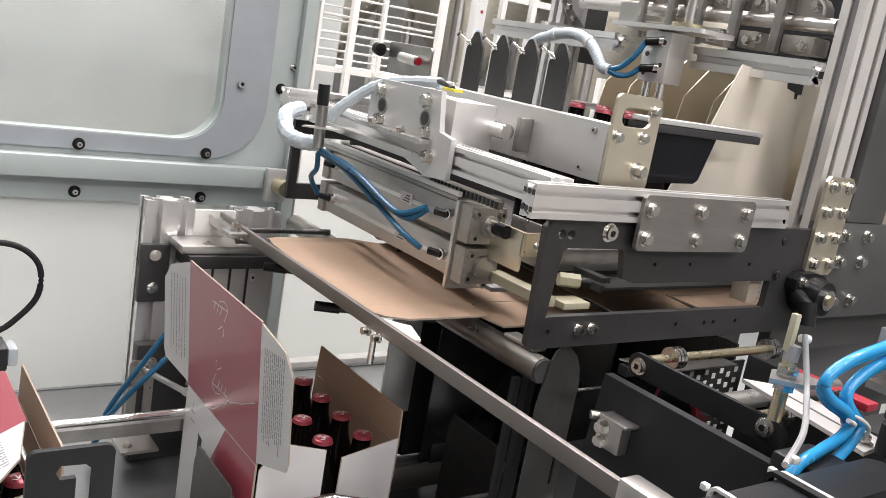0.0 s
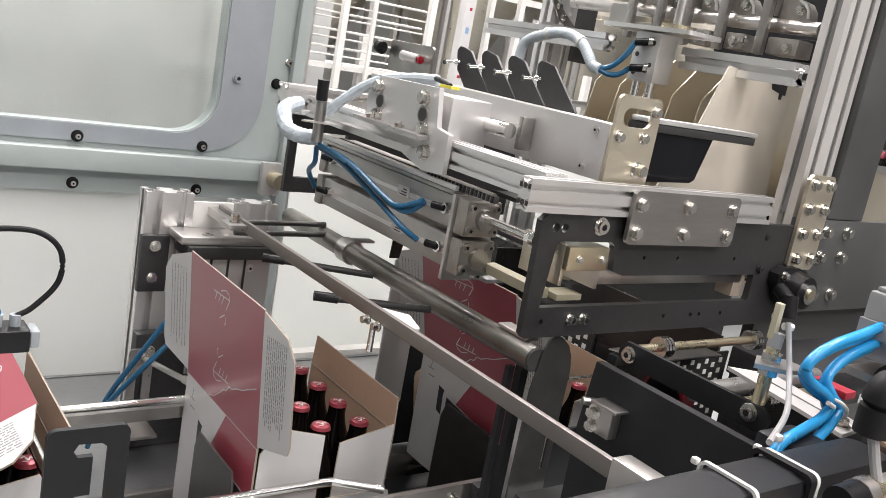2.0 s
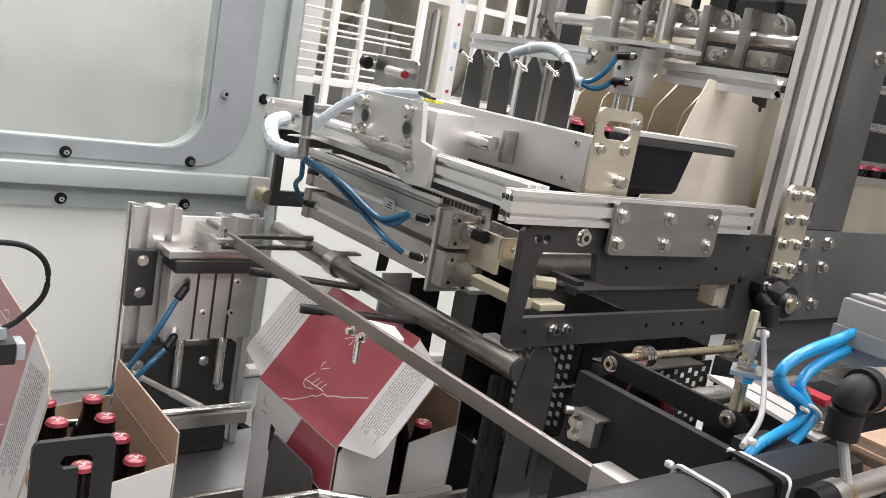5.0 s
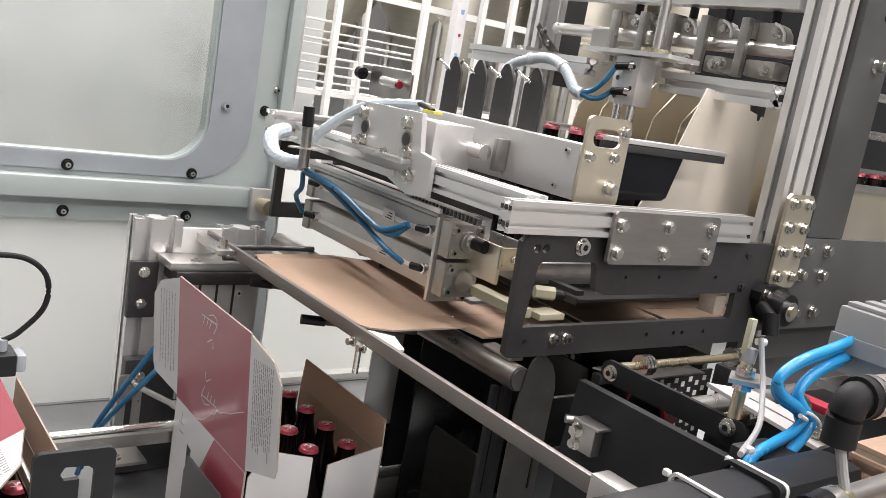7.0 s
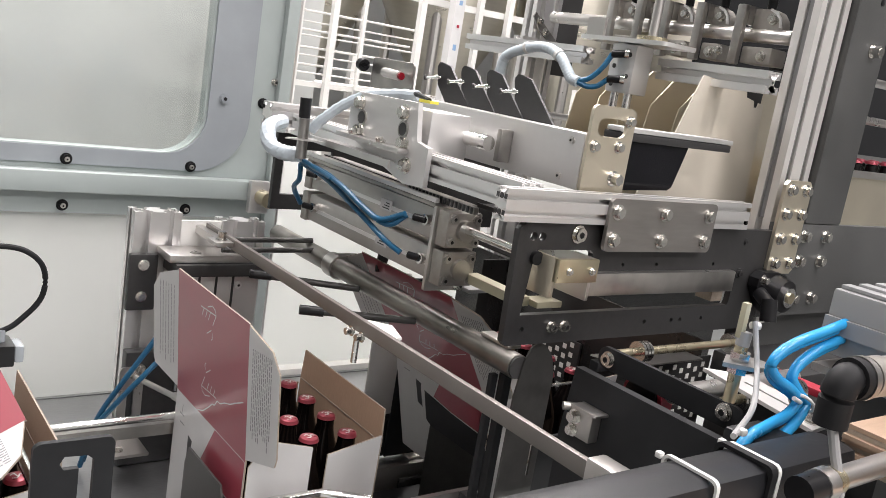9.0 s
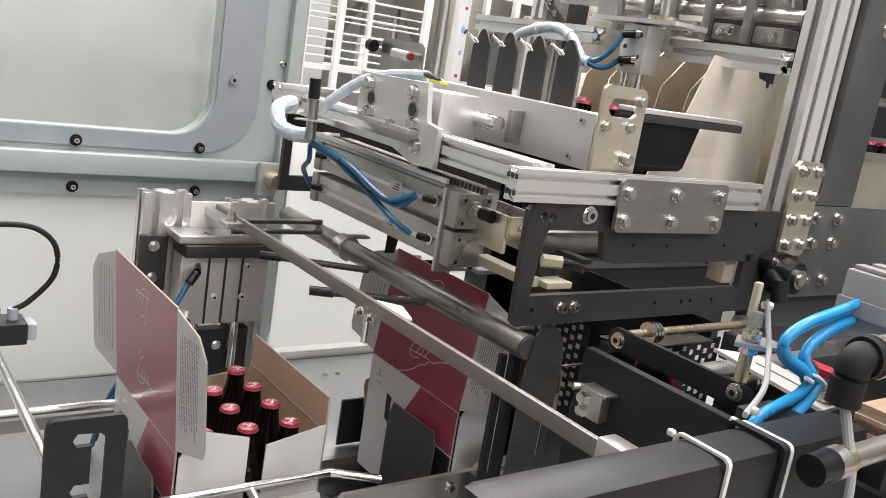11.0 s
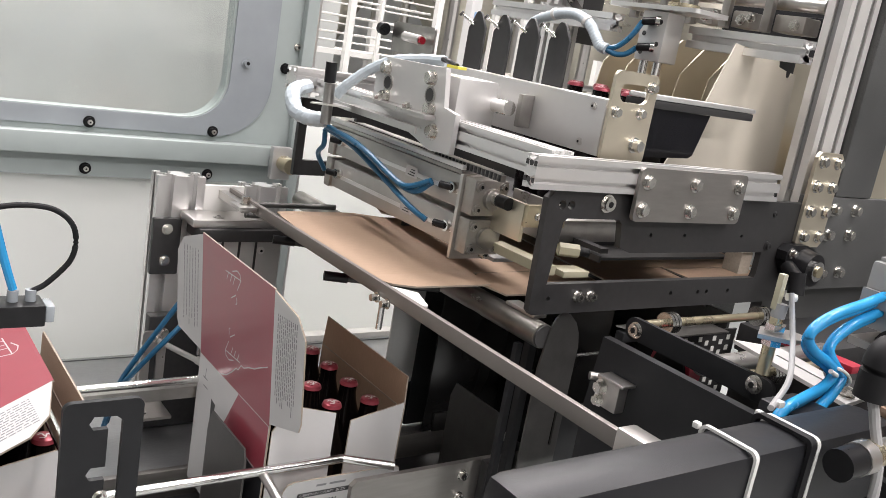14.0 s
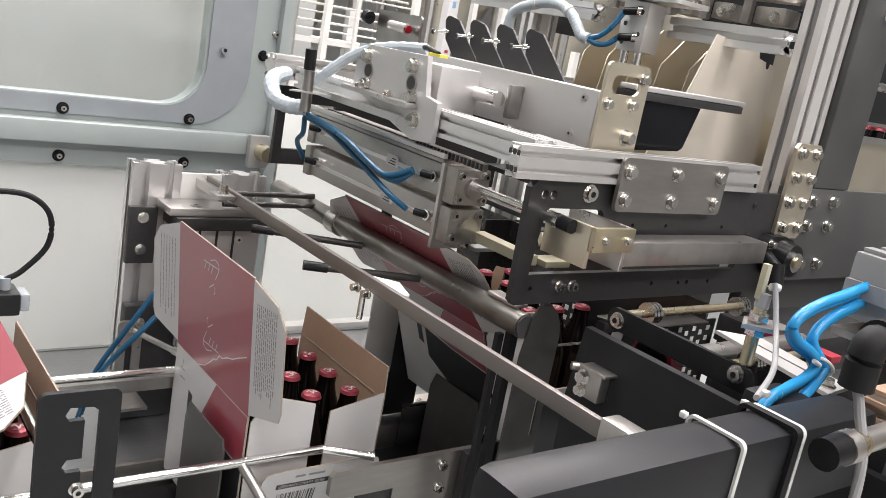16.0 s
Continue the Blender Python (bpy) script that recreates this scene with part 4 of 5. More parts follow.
# ---- near right: belt conveyor, links, hoses and beam ----
def near_beam():
    b = thing("crossbeam", (0.45, 0.3, 1.29), "dark grey powder-coated square beam with cable ties", "beam")
    part("beam", bx(0.281, 0.66, 0.276, 0.318, 1.305, 1.371, 0.011), BEAM, b)
    for x in (0.472, 0.543):
        t = part("cable_tie", plate(rounded(0.2735, 1.3025, 0.3205, 1.3735, 0.006), [rounded(0.2755, 1.3045, 0.3185, 1.3715, 0.005)], 0.0036, facing("x", x)), TIE, b)
        part("tie_head", bx(x - 0.002, x + 0.003, 0.3206, 0.3255, 1.368, 1.3725, 0.001), TIE, t)
    part("rubber_strap", plate(rounded(0.2725, 1.3015, 0.3215, 1.3745, 0.006), [rounded(0.2755, 1.3045, 0.3185, 1.3715, 0.005)], 0.007, facing("x", 0.533)), RUBBER, b)
    part("post", bx(0.60, 0.65, 0.32, 0.36, 0.6, 1.36, 0.004), BEAM, b)


def belt_conveyor():
    c = thing("blank_feeder", (0.85, 0.5, 1.05), "black side plates with linked roller arm feeding carton blanks", "conveyor")
    part("side_plate", plate([(0.25, 1.05), (0.66, 1.05), (0.662, 1.2), (0.654, 1.288), (0.25, 1.288)], [], 0.012, facing("x", 0.738)), BLACK_MATT, c)
    k = part("clamp_block", bx(0.722, 0.7375, 0.60, 0.635, 1.215, 1.25, 0.002), STEEL, c)
    part("clamp_top", bx(0.715, 0.737, 0.59, 0.63, 1.2505, 1.254, 0.001), STEEL, k)
    bolt(k, (0.722, 0.626, 1.238), (-1, 0, 0), 0.007, 0.007)
    bolt(k, (0.722, 0.626, 1.222), (-1, 0, 0), 0.006, 0.006)
    part("wing_screw", rod((0.722, 0.648, 1.243), (0.738, 0.638, 1.243), 0.005), DULL, k)
    a = part("link_arm", plate(rounded(0.455, 1.284, 0.662, 1.311, 0.012), [], 0.006, facing("x", 0.782)), BLACK_MATT, c)
    bolt(a, (0.782, 0.645, 1.297), (-1, 0, 0), 0.0075, 0.005, CHROME, True)
    bolt(a, (0.782, 0.477, 1.301), (-1, 0, 0), 0.0075, 0.005, CHROME, True)
    for y0, z, x1 in ((0.648, 1.302, 1.03), (0.50, 1.30, 0.95)):
        s = part("axle", rod((0.80, y0, z), (x1, y0, z), 0.0055), ZINC, c)
        for x in (0.835, x1 - 0.008):
            for k2 in range(3):
                part("bearing_ring", rod((x + 0.006 * k2, y0, z), (x + 0.006 * k2 + 0.0045, y0, z), 0.0135, seg=20), CHROME, s)
    part("roller", rod((0.80, 0.56, 1.285), (1.05, 0.56, 1.285), 0.011), STEEL, c)
    part("belt_wheel", rod((0.80, 0.60, 1.265), (0.82, 0.60, 1.265), 0.03, seg=28), RED_BELT, c)
    part("wheel_hub", rod((0.797, 0.60, 1.265), (0.8, 0.60, 1.265), 0.024, seg=28), BLACK_GLOSS, c)
    part("toothed_belt", bx(0.80, 0.815, 0.30, 0.60, 1.232, 1.242), BLACK_GLOSS, c)
    part("red_belt", bx(1.02, 1.045, 0.50, 0.62, 1.28, 1.29, 0.002), RED_BELT, c)
    g = part("perforated_guard", bx(0.994, 1.12, 0.735, 0.738, 1.12, 1.2455), BLACK, c, "black guard with white squares for light through its holes")
    # White squares again stand in for light through the holes.
    for i in range(7):
        for j in range(7):
            x, z = 1.0 + 0.0165 * i, 1.13 + 0.0165 * (j - 0.4 * (i % 2))
            part("hole", bx(x, x + 0.0075, 0.734, 0.7348, z, z + 0.0075), WHITE, g)
    part("inner_plate", bx(1.16, 1.17, 0.2, 0.74, 1.05, 1.2), BLACK, c)
    part("floor_plate", bx(0.752, 1.158, 0.2, 0.75, 1.05, 1.06), SHADE, c)
    part("far_guide", bx(0.87, 1.05, 0.735, 0.751, 1.238, 1.252, 0.002), BLACK_MATT, c)
    part("guide_sheet", plate([(0.87, 0.752), (1.05, 0.752), (1.05, 0.70), (0.90, 0.70)], [], 0.002, facing("z", 1.256)), DULL, c)


def photo_sensor():
    s = thing("photo_sensor", (0.69, 0.42, 1.37), "brass barrel sensor on a slotted steel strip with grey cable", "sensor")
    part("strip", plate([(0.655, 0.41), (0.675, 0.39), (0.705, 0.385), (0.705, 0.41), (0.68, 0.425)], [], 0.004, facing("z", 1.388)), STEEL, s)
    part("slotted_plate", plate([(0.79, 0.52), (0.83, 0.49), (0.80, 0.37), (0.752, 0.365)], [[(0.80, 0.475), (0.804, 0.474), (0.789, 0.40), (0.785, 0.401)]], 0.004, facing("z", 1.33)), ALU_MATT, s)
    part("barrel", rod((0.678, 0.41, 1.352), (0.681, 0.412, 1.405), 0.006), ZINC, s)
    part("lock_nut", rod((0.679, 0.41, 1.3925), (0.679, 0.41, 1.4), 0.0095, seg=6), CHROME, s)
    part("lock_nut", rod((0.679, 0.41, 1.38), (0.679, 0.41, 1.387), 0.0095, seg=6), CHROME, s)
    part("clear_tip", rod((0.681, 0.412, 1.405), (0.682, 0.412, 1.418), 0.0065), GREY_BLOCK, s)
    part("white_arm", bx(0.675, 0.682, 0.412, 0.418, 1.412, 1.445, 0.001), NYLON, s)
    part("tie_knot", rod((0.684, 0.41, 1.425), (0.692, 0.406, 1.425), 0.0034), TIE, s)
    part("cable", hose([(0.683, 0.406, 1.43), (0.679, 0.395, 1.405), (0.664, 0.38, 1.388), (0.615, 0.348, 1.378), (0.55, 0.319, 1.3755)], 0.0025), CABLE, s)
    bolt(s, (0.772, 0.378, 1.334), (0, 0, 1), 0.0065, 0.006)


def valve_block():
    v = thing("valve_block", (0.8, 0.35, 1.4), "light grey ribbed valve block on the feeder", "valve")
    part("body", bx(0.745, 0.88, 0.30, 0.376, 1.41, 1.47, 0.004), GREY_BLOCK, v)
    for k in range(4):
        part("rib", bx(0.75 + 0.03 * k, 0.765 + 0.03 * k, 0.305, 0.372, 1.4702, 1.474, 0.001), GREY_BLOCK, v)
    part("step", bx(0.74, 0.744, 0.31, 0.375, 1.43, 1.445), GREY_BLOCK, v)
    part("lower_flap", bx(0.73, 0.82, 0.29, 0.37, 1.395, 1.402), DULL, v)
    part("foot", bx(0.78, 0.86, 0.31, 0.36, 1.0, 1.394), SHADE, v)
    h = thing("hose_bundle", (0.6, 0.34, 1.37), "bundle of bright blue air hoses held by white cable ties", "hose")
    upper = [(0.7445, 0.357, 1.448), (0.714, 0.357, 1.442), (0.675, 0.357, 1.435), (0.65, 0.357, 1.426), (0.643, 0.357, 1.415), (0.653, 0.355, 1.404), (0.675, 0.352, 1.393), (0.683, 0.349, 1.384), (0.665, 0.345, 1.3755), (0.622, 0.336, 1.374), (0.585, 0.33, 1.369), (0.57, 0.331, 1.34)]
    lower = [(0.7445, 0.357, 1.433), (0.719, 0.357, 1.428), (0.697, 0.357, 1.421), (0.68, 0.356, 1.412), (0.675, 0.354, 1.402), (0.685, 0.351, 1.39), (0.697, 0.349, 1.379), (0.684, 0.345, 1.369), (0.66, 0.34, 1.362), (0.631, 0.334, 1.355), (0.615, 0.333, 1.33)]
    for line, dx, dy, dz in ((upper, 0, 0, -0.006), (upper, 0.007, 0.005, -0.0115), (lower, 0, 0, -0.006), (lower, 0.008, 0.005, -0.0115)):
        part("air_hose", hose([(x + dx, y + dy, z + dz) for x, y, z in line], 0.0045, n=8, seg=12), BLUE, h)
    along = Vector((-0.62, -0.2, -0.76)).normalized()
    side, rise = along.cross(Vector((0, 0, 1))).normalized(), along.cross(along.cross(Vector((0, 0, 1)))).normalized()
    ring = [Vector((0.693, 0.3505, 1.3735)) + 0.0105 * math.cos(a) * side + 0.0155 * math.sin(a) * rise for a in [2 * math.pi * k / 16 for k in range(17)]]
    part("cable_tie", hose(ring, 0.0015, n=3, seg=8), TIE, h)
    part("tie_tail", rod((0.68, 0.345, 1.378), (0.665, 0.343, 1.384), 0.002), TIE, h)
    part("tie_knot", bx(0.562, 0.57, 0.3195, 0.3265, 1.3725, 1.378, 0.002), TIE, h)


def elbow_fittings():
    e = thing("elbow_fitting", (0.6, 0.27, 1.37), "black elbow connector with grey cable and steel fittings", "fitting")
    part("elbow", hose([(0.587, 0.27, 1.402), (0.587, 0.27, 1.415), (0.5875, 0.27, 1.428), (0.592, 0.27, 1.435), (0.60, 0.27, 1.436)], 0.0125, n=4, seg=14), RUBBER, e)
    part("neck", rod((0.598, 0.27, 1.436), (0.607, 0.2695, 1.436), 0.0155, seg=20), RUBBER, e)
    part("washer", rod((0.607, 0.2695, 1.436), (0.613, 0.269, 1.436), 0.0165, seg=24), DULL, e)
    part("seal", rod((0.613, 0.269, 1.436), (0.617, 0.269, 1.436), 0.0125, seg=20), RUBBER, e)
    part("body", rod((0.617, 0.269, 1.436), (0.635, 0.268, 1.436), 0.0155, seg=20), CAP_STEEL, e)
    part("nut", rod((0.635, 0.268, 1.436), (0.66, 0.267, 1.436), 0.0145, seg=12), STEEL, e)
    part("pipe", rod((0.66, 0.267, 1.436), (0.76, 0.262, 1.436), 0.009), STEEL, e)
    part("cable", hose([(0.587, 0.27, 1.406), (0.588, 0.262, 1.385), (0.588, 0.25, 1.35), (0.585, 0.245, 1.28)], 0.0038), CABLE, e)
    f = thing("hose_coupling", (0.55, 0.25, 1.35), "black hose coupling with nickel nuts beside the beam", "fitting")
    part("sleeve", rod((0.545, 0.258, 1.362), (0.567, 0.258, 1.363), 0.0115, seg=18), BLACK_GLOSS, f)
    part("nut", rod((0.567, 0.258, 1.363), (0.58, 0.258, 1.3635), 0.0125, seg=12), STEEL, f)
    part("ring", rod((0.58, 0.258, 1.3635), (0.592, 0.258, 1.364), 0.0105, seg=18), ZINC, f)
    part("pipe", rod((0.592, 0.258, 1.364), (0.68, 0.258, 1.366), 0.009), STEEL, f)


def blank_magazine():
    m = thing("blank_magazine", (0.85, 0.1, 0), "steel magazine shelf holding a stack of brown corrugated blanks", "magazine")
    part("shelf", bx(0.60, 1.25, -0.34, 0.16, 1.262, 1.278, 0.002), DULL, m)
    for x, y in ((0.62, -0.32), (1.2, -0.32), (1.2, 0.13)):
        part("post", bx(x, x + 0.03, y, y + 0.03, 0.0, 1.2615, 0.002), BEAM, m)
    part("upper_ledge", bx(0.70, 1.1, 0.17, 0.29, 1.342, 1.349, 0.001), DULL, m)
    part("ledge_post", bx(0.95, 0.98, 0.20, 0.23, 0.0, 1.3415, 0.002), BEAM, m)
    rng = random.Random(9)
    for k in range(8):
        d, e = rng.uniform(-0.003, 0.003), rng.uniform(-0.002, 0.002)
        part("board", bx(0.668 + d, 1.1, 0.17, 0.297 + e, 1.3495 + 0.0041 * k, 1.3532 + 0.0041 * k), KRAFT if k % 3 else KRAFT_EDGE, m)


near_beam()
blank_magazine()
belt_conveyor()
photo_sensor()
valve_block()
elbow_fittings()


# ---- left: conveyor rails and brackets ----
def slotted_bracket():
    s = thing("slotted_bracket", (0.195, 0.73, 1.05), "black bracket plate with a comb-shaped slot", "bracket")
    slot = [(0.207, 1.215), (0.213, 1.21), (0.213, 1.1), (0.2, 1.1), (0.2, 1.152), (0.187, 1.152), (0.183, 1.158), (0.187, 1.165), (0.2, 1.165), (0.2, 1.203), (0.187, 1.203), (0.183, 1.209), (0.187, 1.216)]
    part("plate", plate(rounded(0.16, 0.86, 0.231, 1.231, 0.008), [slot], 0.006, facing("y", 0.73)), BLACK_MATT, s)
    bolt(s, (0.197, 0.73, 1.135), (0, -1, 0), 0.005, 0.008, CHROME, True)


def side_rails():
    r = thing("side_rail", (0.4, 1.1, 0.95), "stainless round side rails on brackets along the conveyor", "rail")
    part("rear_rod", rod((-0.3, 1.205, 1.018), (0.60, 1.205, 1.018), 0.0062), CHROME, r)
    part("front_rod", rod((-0.2, 0.915, 1.018), (0.575, 0.915, 1.018), 0.0062), CHROME, r)
    part("front_rod_end", rod((0.572, 0.915, 1.018), (0.632, 0.875, 1.018), 0.0062), CHROME, r)
    part("front_stay", rod((0.455, 0.912, 1.015), (0.475, 0.85, 0.97), 0.0065), STEEL, r)
    part("near_rod", rod((0.203, 0.80, 1.1), (0.205, 1.25, 1.1), 0.007), CHROME, r)
    b = part("rear_bracket", plate(rounded(0.434, 0.9, 0.475, 1.036, 0.008), [rounded(0.449, 0.92, 0.46, 1.0, 0.005)], 0.004, facing("y", 1.368)), STEEL, r)
    part("bracket_foot", bx(0.415, 0.475, 1.31, 1.3675, 0.9, 0.905), STEEL, b)
    bolt(b, (0.43, 1.33, 0.905), (0, 0, 1), 0.006, 0.005)
    bolt(b, (0.458, 1.368, 1.022), (0, -1, 0), 0.006, 0.005)
    part("stay_rod", rod((0.459, 1.364, 1.02), (0.52, 1.21, 1.018), 0.0048), STEEL, r)
    part("stay_sleeve", rod((0.495, 1.275, 1.019), (0.52, 1.212, 1.018), 0.0068), STEEL, r)
    part("under_rail", bx(-0.4, 0.60, 1.21, 1.225, 0.985, 1.004), DULL, r)
    k = part("front_strip", plate([(0.56, 0.978), (0.553, 0.985), (0.553, 1.012), (0.56, 1.019), (0.80, 1.019), (0.80, 0.93), (0.655, 0.93), (0.655, 0.978), (0.60, 0.978)], [], 0.008, facing("y", 0.852)), PLATE_STEEL, r)
    part("dark_plate", bx(0.60, 0.654, 0.856, 0.862, 0.90, 0.977, 0.001), BLACK, r)
    for x, z in ((0.735, 1.0), (0.735, 0.965)):
        bolt(k, (x, 0.852, z), (0, -1, 0), 0.006, 0.006, CHROME, True)
    part("front_strip_post", bx(0.765, 0.79, 0.835, 0.851, 0.86, 1.02, 0.002), BLACK, r)
    part("low_strip", bx(-0.4, 0.9, 0.90, 0.906, 0.865, 0.9, 0.002), BLACK, r)


def left_sensor():
    s = thing("gate_sensor", (0.12, 0.75, 1.3), "black and clear sensor head on a curved black cable", "sensor")
    part("head", bx(0.10, 0.142, 0.735, 0.765, 1.303, 1.322, 0.002), BLACK_GLOSS, s)
    part("clear_end", bx(0.1425, 0.150, 0.739, 0.761, 1.305, 1.32, 0.002), SEAL, s)
    for x in (0.118, 0.132):
        part("collar", rod((x, 0.75, 1.322), (x, 0.75, 1.332), 0.0045), SEAL, s)
    part("cable", hose([(0.132, 0.75, 1.33), (0.145, 0.75, 1.338), (0.163, 0.75, 1.36), (0.163, 0.75, 1.386), (0.146, 0.75, 1.402), (0.118, 0.75, 1.405), (0.09, 0.75, 1.40)], 0.0024), RUBBER, s)
    part("air_hose", hose([(0.118, 0.75, 1.332), (0.11, 0.752, 1.36), (0.10, 0.755, 1.40)], 0.0035), BLUE, s)
    part("arm", bx(-0.05, 0.1, 0.742, 0.758, 1.308, 1.318), BLACK, s)
    part("stand", bx(-0.06, -0.04, 0.74, 0.76, 0.86, 1.32), BLACK, s)


slotted_bracket()
side_rails()
left_sensor()


# ---- things that move ----
def pusher_carriage():
    """The sliding pusher with its sensor, slotted end plate and swinging fingers; built where it stands nearest to the front."""
    p = thing("pusher_carriage", (0.83, 0.95, 1.48), "sliding aluminium pusher plate with slotted steel end plate", "pusher")
    part("pusher_plate", bx(0.82, 0.83, 0.79, 1.17, 1.477, 1.552, 0.002), ALU_MATT, p)
    part("top_ledge", bx(0.8305, 0.85, 0.79, 1.17, 1.546, 1.552, 0.001), ALU, p)
    bolt(p, (0.82, 0.812, 1.54), (-1, 0, 0), 0.004, 0.002, STEEL, True)
    bolt(p, (0.82, 0.825, 1.49), (-1, 0, 0), 0.004, 0.002, STEEL, True)
    e = part("end_plate", plate(rounded(0.815, 1.472, 0.897, 1.592, 0.01), [rounded(0.828, 1.552, 0.882, 1.576, 0.011)], 0.005, facing("y", 0.778)), WARM, p)
    for x, z in ((0.826, 1.538), (0.872, 1.54), (0.885, 1.575)):
        bolt(e, (x, 0.778, z), (0, -1, 0), 0.006, 0.006)
    bolt(e, (0.873, 0.778, 1.498), (0, -1, 0), 0.008, 0.012)
    part("slide_rod", rod((0.785, 0.94, 1.512), (0.785, 1.2, 1.512), 0.011), CHROME, p)
    part("rod_block", bx(0.797, 0.8195, 0.93, 0.94, 1.488, 1.535, 0.002), DULL, p)
    s = part("sensor_plate", plate(rounded(1.2, 1.553, 1.33, 1.605, 0.006), [], 0.004, facing("x", 0.815)), DULL, p)
    part("sensor", rod((0.80, 1.265, 1.583), (0.80, 1.215, 1.581), 0.008), STEEL, s)
    part("sensor_lens", rod((0.80, 1.215, 1.581), (0.80, 1.210, 1.581), 0.0062), RED_LED, s, "red sensor lens")
    part("thumb_screw", rod((0.80, 1.345, 1.59), (0.80, 1.333, 1.588), 0.011), BLACK_GLOSS, s)
    part("cover_rail", bx(0.899, 1.15, 0.80, 0.83, 1.56, 1.567, 0.002), ALU, p)
    part("cover_edge", bx(0.90, 1.146, 0.80, 0.835, 1.5485, 1.5595, 0.002), BLACK, p)
    part("black_apron", plate([(0.90, 1.478), (1.024, 1.483), (1.033, 1.488), (1.053, 1.548), (0.902, 1.548)], [], 0.003, facing("y", 0.806)), APRON, p, "glossy black plastic apron")
    return p


def finger(y):
    f = thing("finger", (0.845, y, 1.545), "black pointed finger plate with a cross pin", "finger", "row of black fingers")
    part("blade", plate([(y - 0.0215, 1.53), (y + 0.0215, 1.53), (y + 0.0215, 1.615), (y + 0.007, 1.639), (y + 0.003, 1.642), (y - 0.004, 1.642), (y - 0.009, 1.637), (y - 0.0215, 1.617)], [], 0.004, facing("x", 0.8515)), BLACK, f)
    part("pin", rod((0.838, y + 0.027, 1.634), (0.853, y + 0.01, 1.6205), 0.0022), CHROME, f)
    part("pin_head", rod((0.8365, y + 0.0285, 1.6352), (0.8385, y + 0.0265, 1.6335), 0.0044), DARK_STEEL, f)
    part("pin_collar", rod((0.848, y + 0.0157, 1.625), (0.851, y + 0.0123, 1.6223), 0.0044), CHROME, f)
    return f


def press_pusher():
    p = thing("blank_press", (0.75, 0.88, 1.39), "gold bracket and flat bar driven by the cylinder rod", "pusher")
    part("piston_rod", rod((0.735, 0.885, 1.395), (0.735, 1.1, 1.395), 0.0062), CHROME, p)
    part("coupler", rod((0.735, 0.862, 1.395), (0.735, 0.882, 1.395), 0.009), BLACK_GLOSS, p)
    part("coupler_ring", rod((0.735, 0.8822, 1.395), (0.735, 0.8902, 1.395), 0.0098, seg=18), CHROME, p)
    part("lock_nut", rod((0.735, 0.8905, 1.395), (0.735, 0.9, 1.395), 0.009, seg=6), CHROME, p)
    b = part("bracket", bx(0.742, 0.812, 0.83, 0.838, 1.372, 1.402, 0.001), ZINC, p, "gold zinc-plated bracket")
    part("bracket_side", bx(0.742, 0.748, 0.8385, 0.915, 1.35, 1.402, 0.001), WARM, b)
    part("bracket_side", bx(0.806, 0.812, 0.8385, 0.94, 1.345, 1.402, 0.001), STEEL, b)
    part("flat_bar", bx(0.8125, 1.15, 0.86, 0.90, 1.362, 1.376, 0.003), STEEL, p)
    part("bar_edge", bx(0.8125, 1.145, 0.856, 0.8595, 1.345, 1.376, 0.001), DULL, p)
    for x, z in ((0.76, 1.387), (0.80, 1.387)):
        bolt(b, (x, 0.83, z), (0, -1, 0), 0.004, 0.003)
    return p


def drop_gate():
    g = thing("drop_gate", (1.0, 1.1, 1.30), "sliding black gate plate under the waiting bottles", "gate")
    part("plate", plate([(0.865, 0.80), (1.15, 0.80), (1.15, 1.40), (0.865, 1.40)], [], 0.004, facing("z", 1.335)), BLACK, g)
    part("edge", bx(0.86, 0.8645, 0.80, 1.40, 1.332, 1.341), DARK_STEEL, g)
    return g


def lift_plate():
    # Made-up plate: rises to darken the opening in place of an unidentified thing.
    p = thing("lift_plate", (1.02, 1.2145, 0.86), "black plate standing in for the dark that fills the folding opening", "plate")
    part("plate", bx(0.93, 1.10, 1.212, 1.217, 0.862, 1.235, 0.002), BLACK_PANEL, p)
    part("foot", bx(0.95, 1.08, 1.206, 1.2115, 0.862, 0.90, 0.002), DARK_STEEL, p)
    # Side sheet added to hide the perforated guard while raised.
    part("side", bx(1.1005, 1.105, 0.96, 1.2165, 0.862, 1.235, 0.001), BLACK_PANEL, p)
    part("edge_strip", bx(0.931, 1.099, 1.2115, 1.2175, 1.2355, 1.240, 0.001), DARK_STEEL, p)
    return p


def lug():
    l = thing("conveyor_lug", (0, 0, 0), "upright grey steel pusher lug on the conveyor chain", "lug", "lugs of the conveyor")
    part("blade", plate([(-0.105, 0.0), (0.03, 0.0), (0.03, 0.14), (0.02, 0.166), (-0.098, 0.166), (-0.105, 0.15)], [], 0.003, facing("x", -0.002)), LUG_STEEL, l)
    part("foot", bx(0.0015, 0.04, -0.06, 0.02, 0.0, 0.01, 0.001), STEEL, l)
    return l


# cartons: width across the line, length, height of the walls, height of the lid
CW, CL, CH, LID = 0.205, 0.258, 0.212, 0.193
FLAP = 0.088
TH = 0.0024


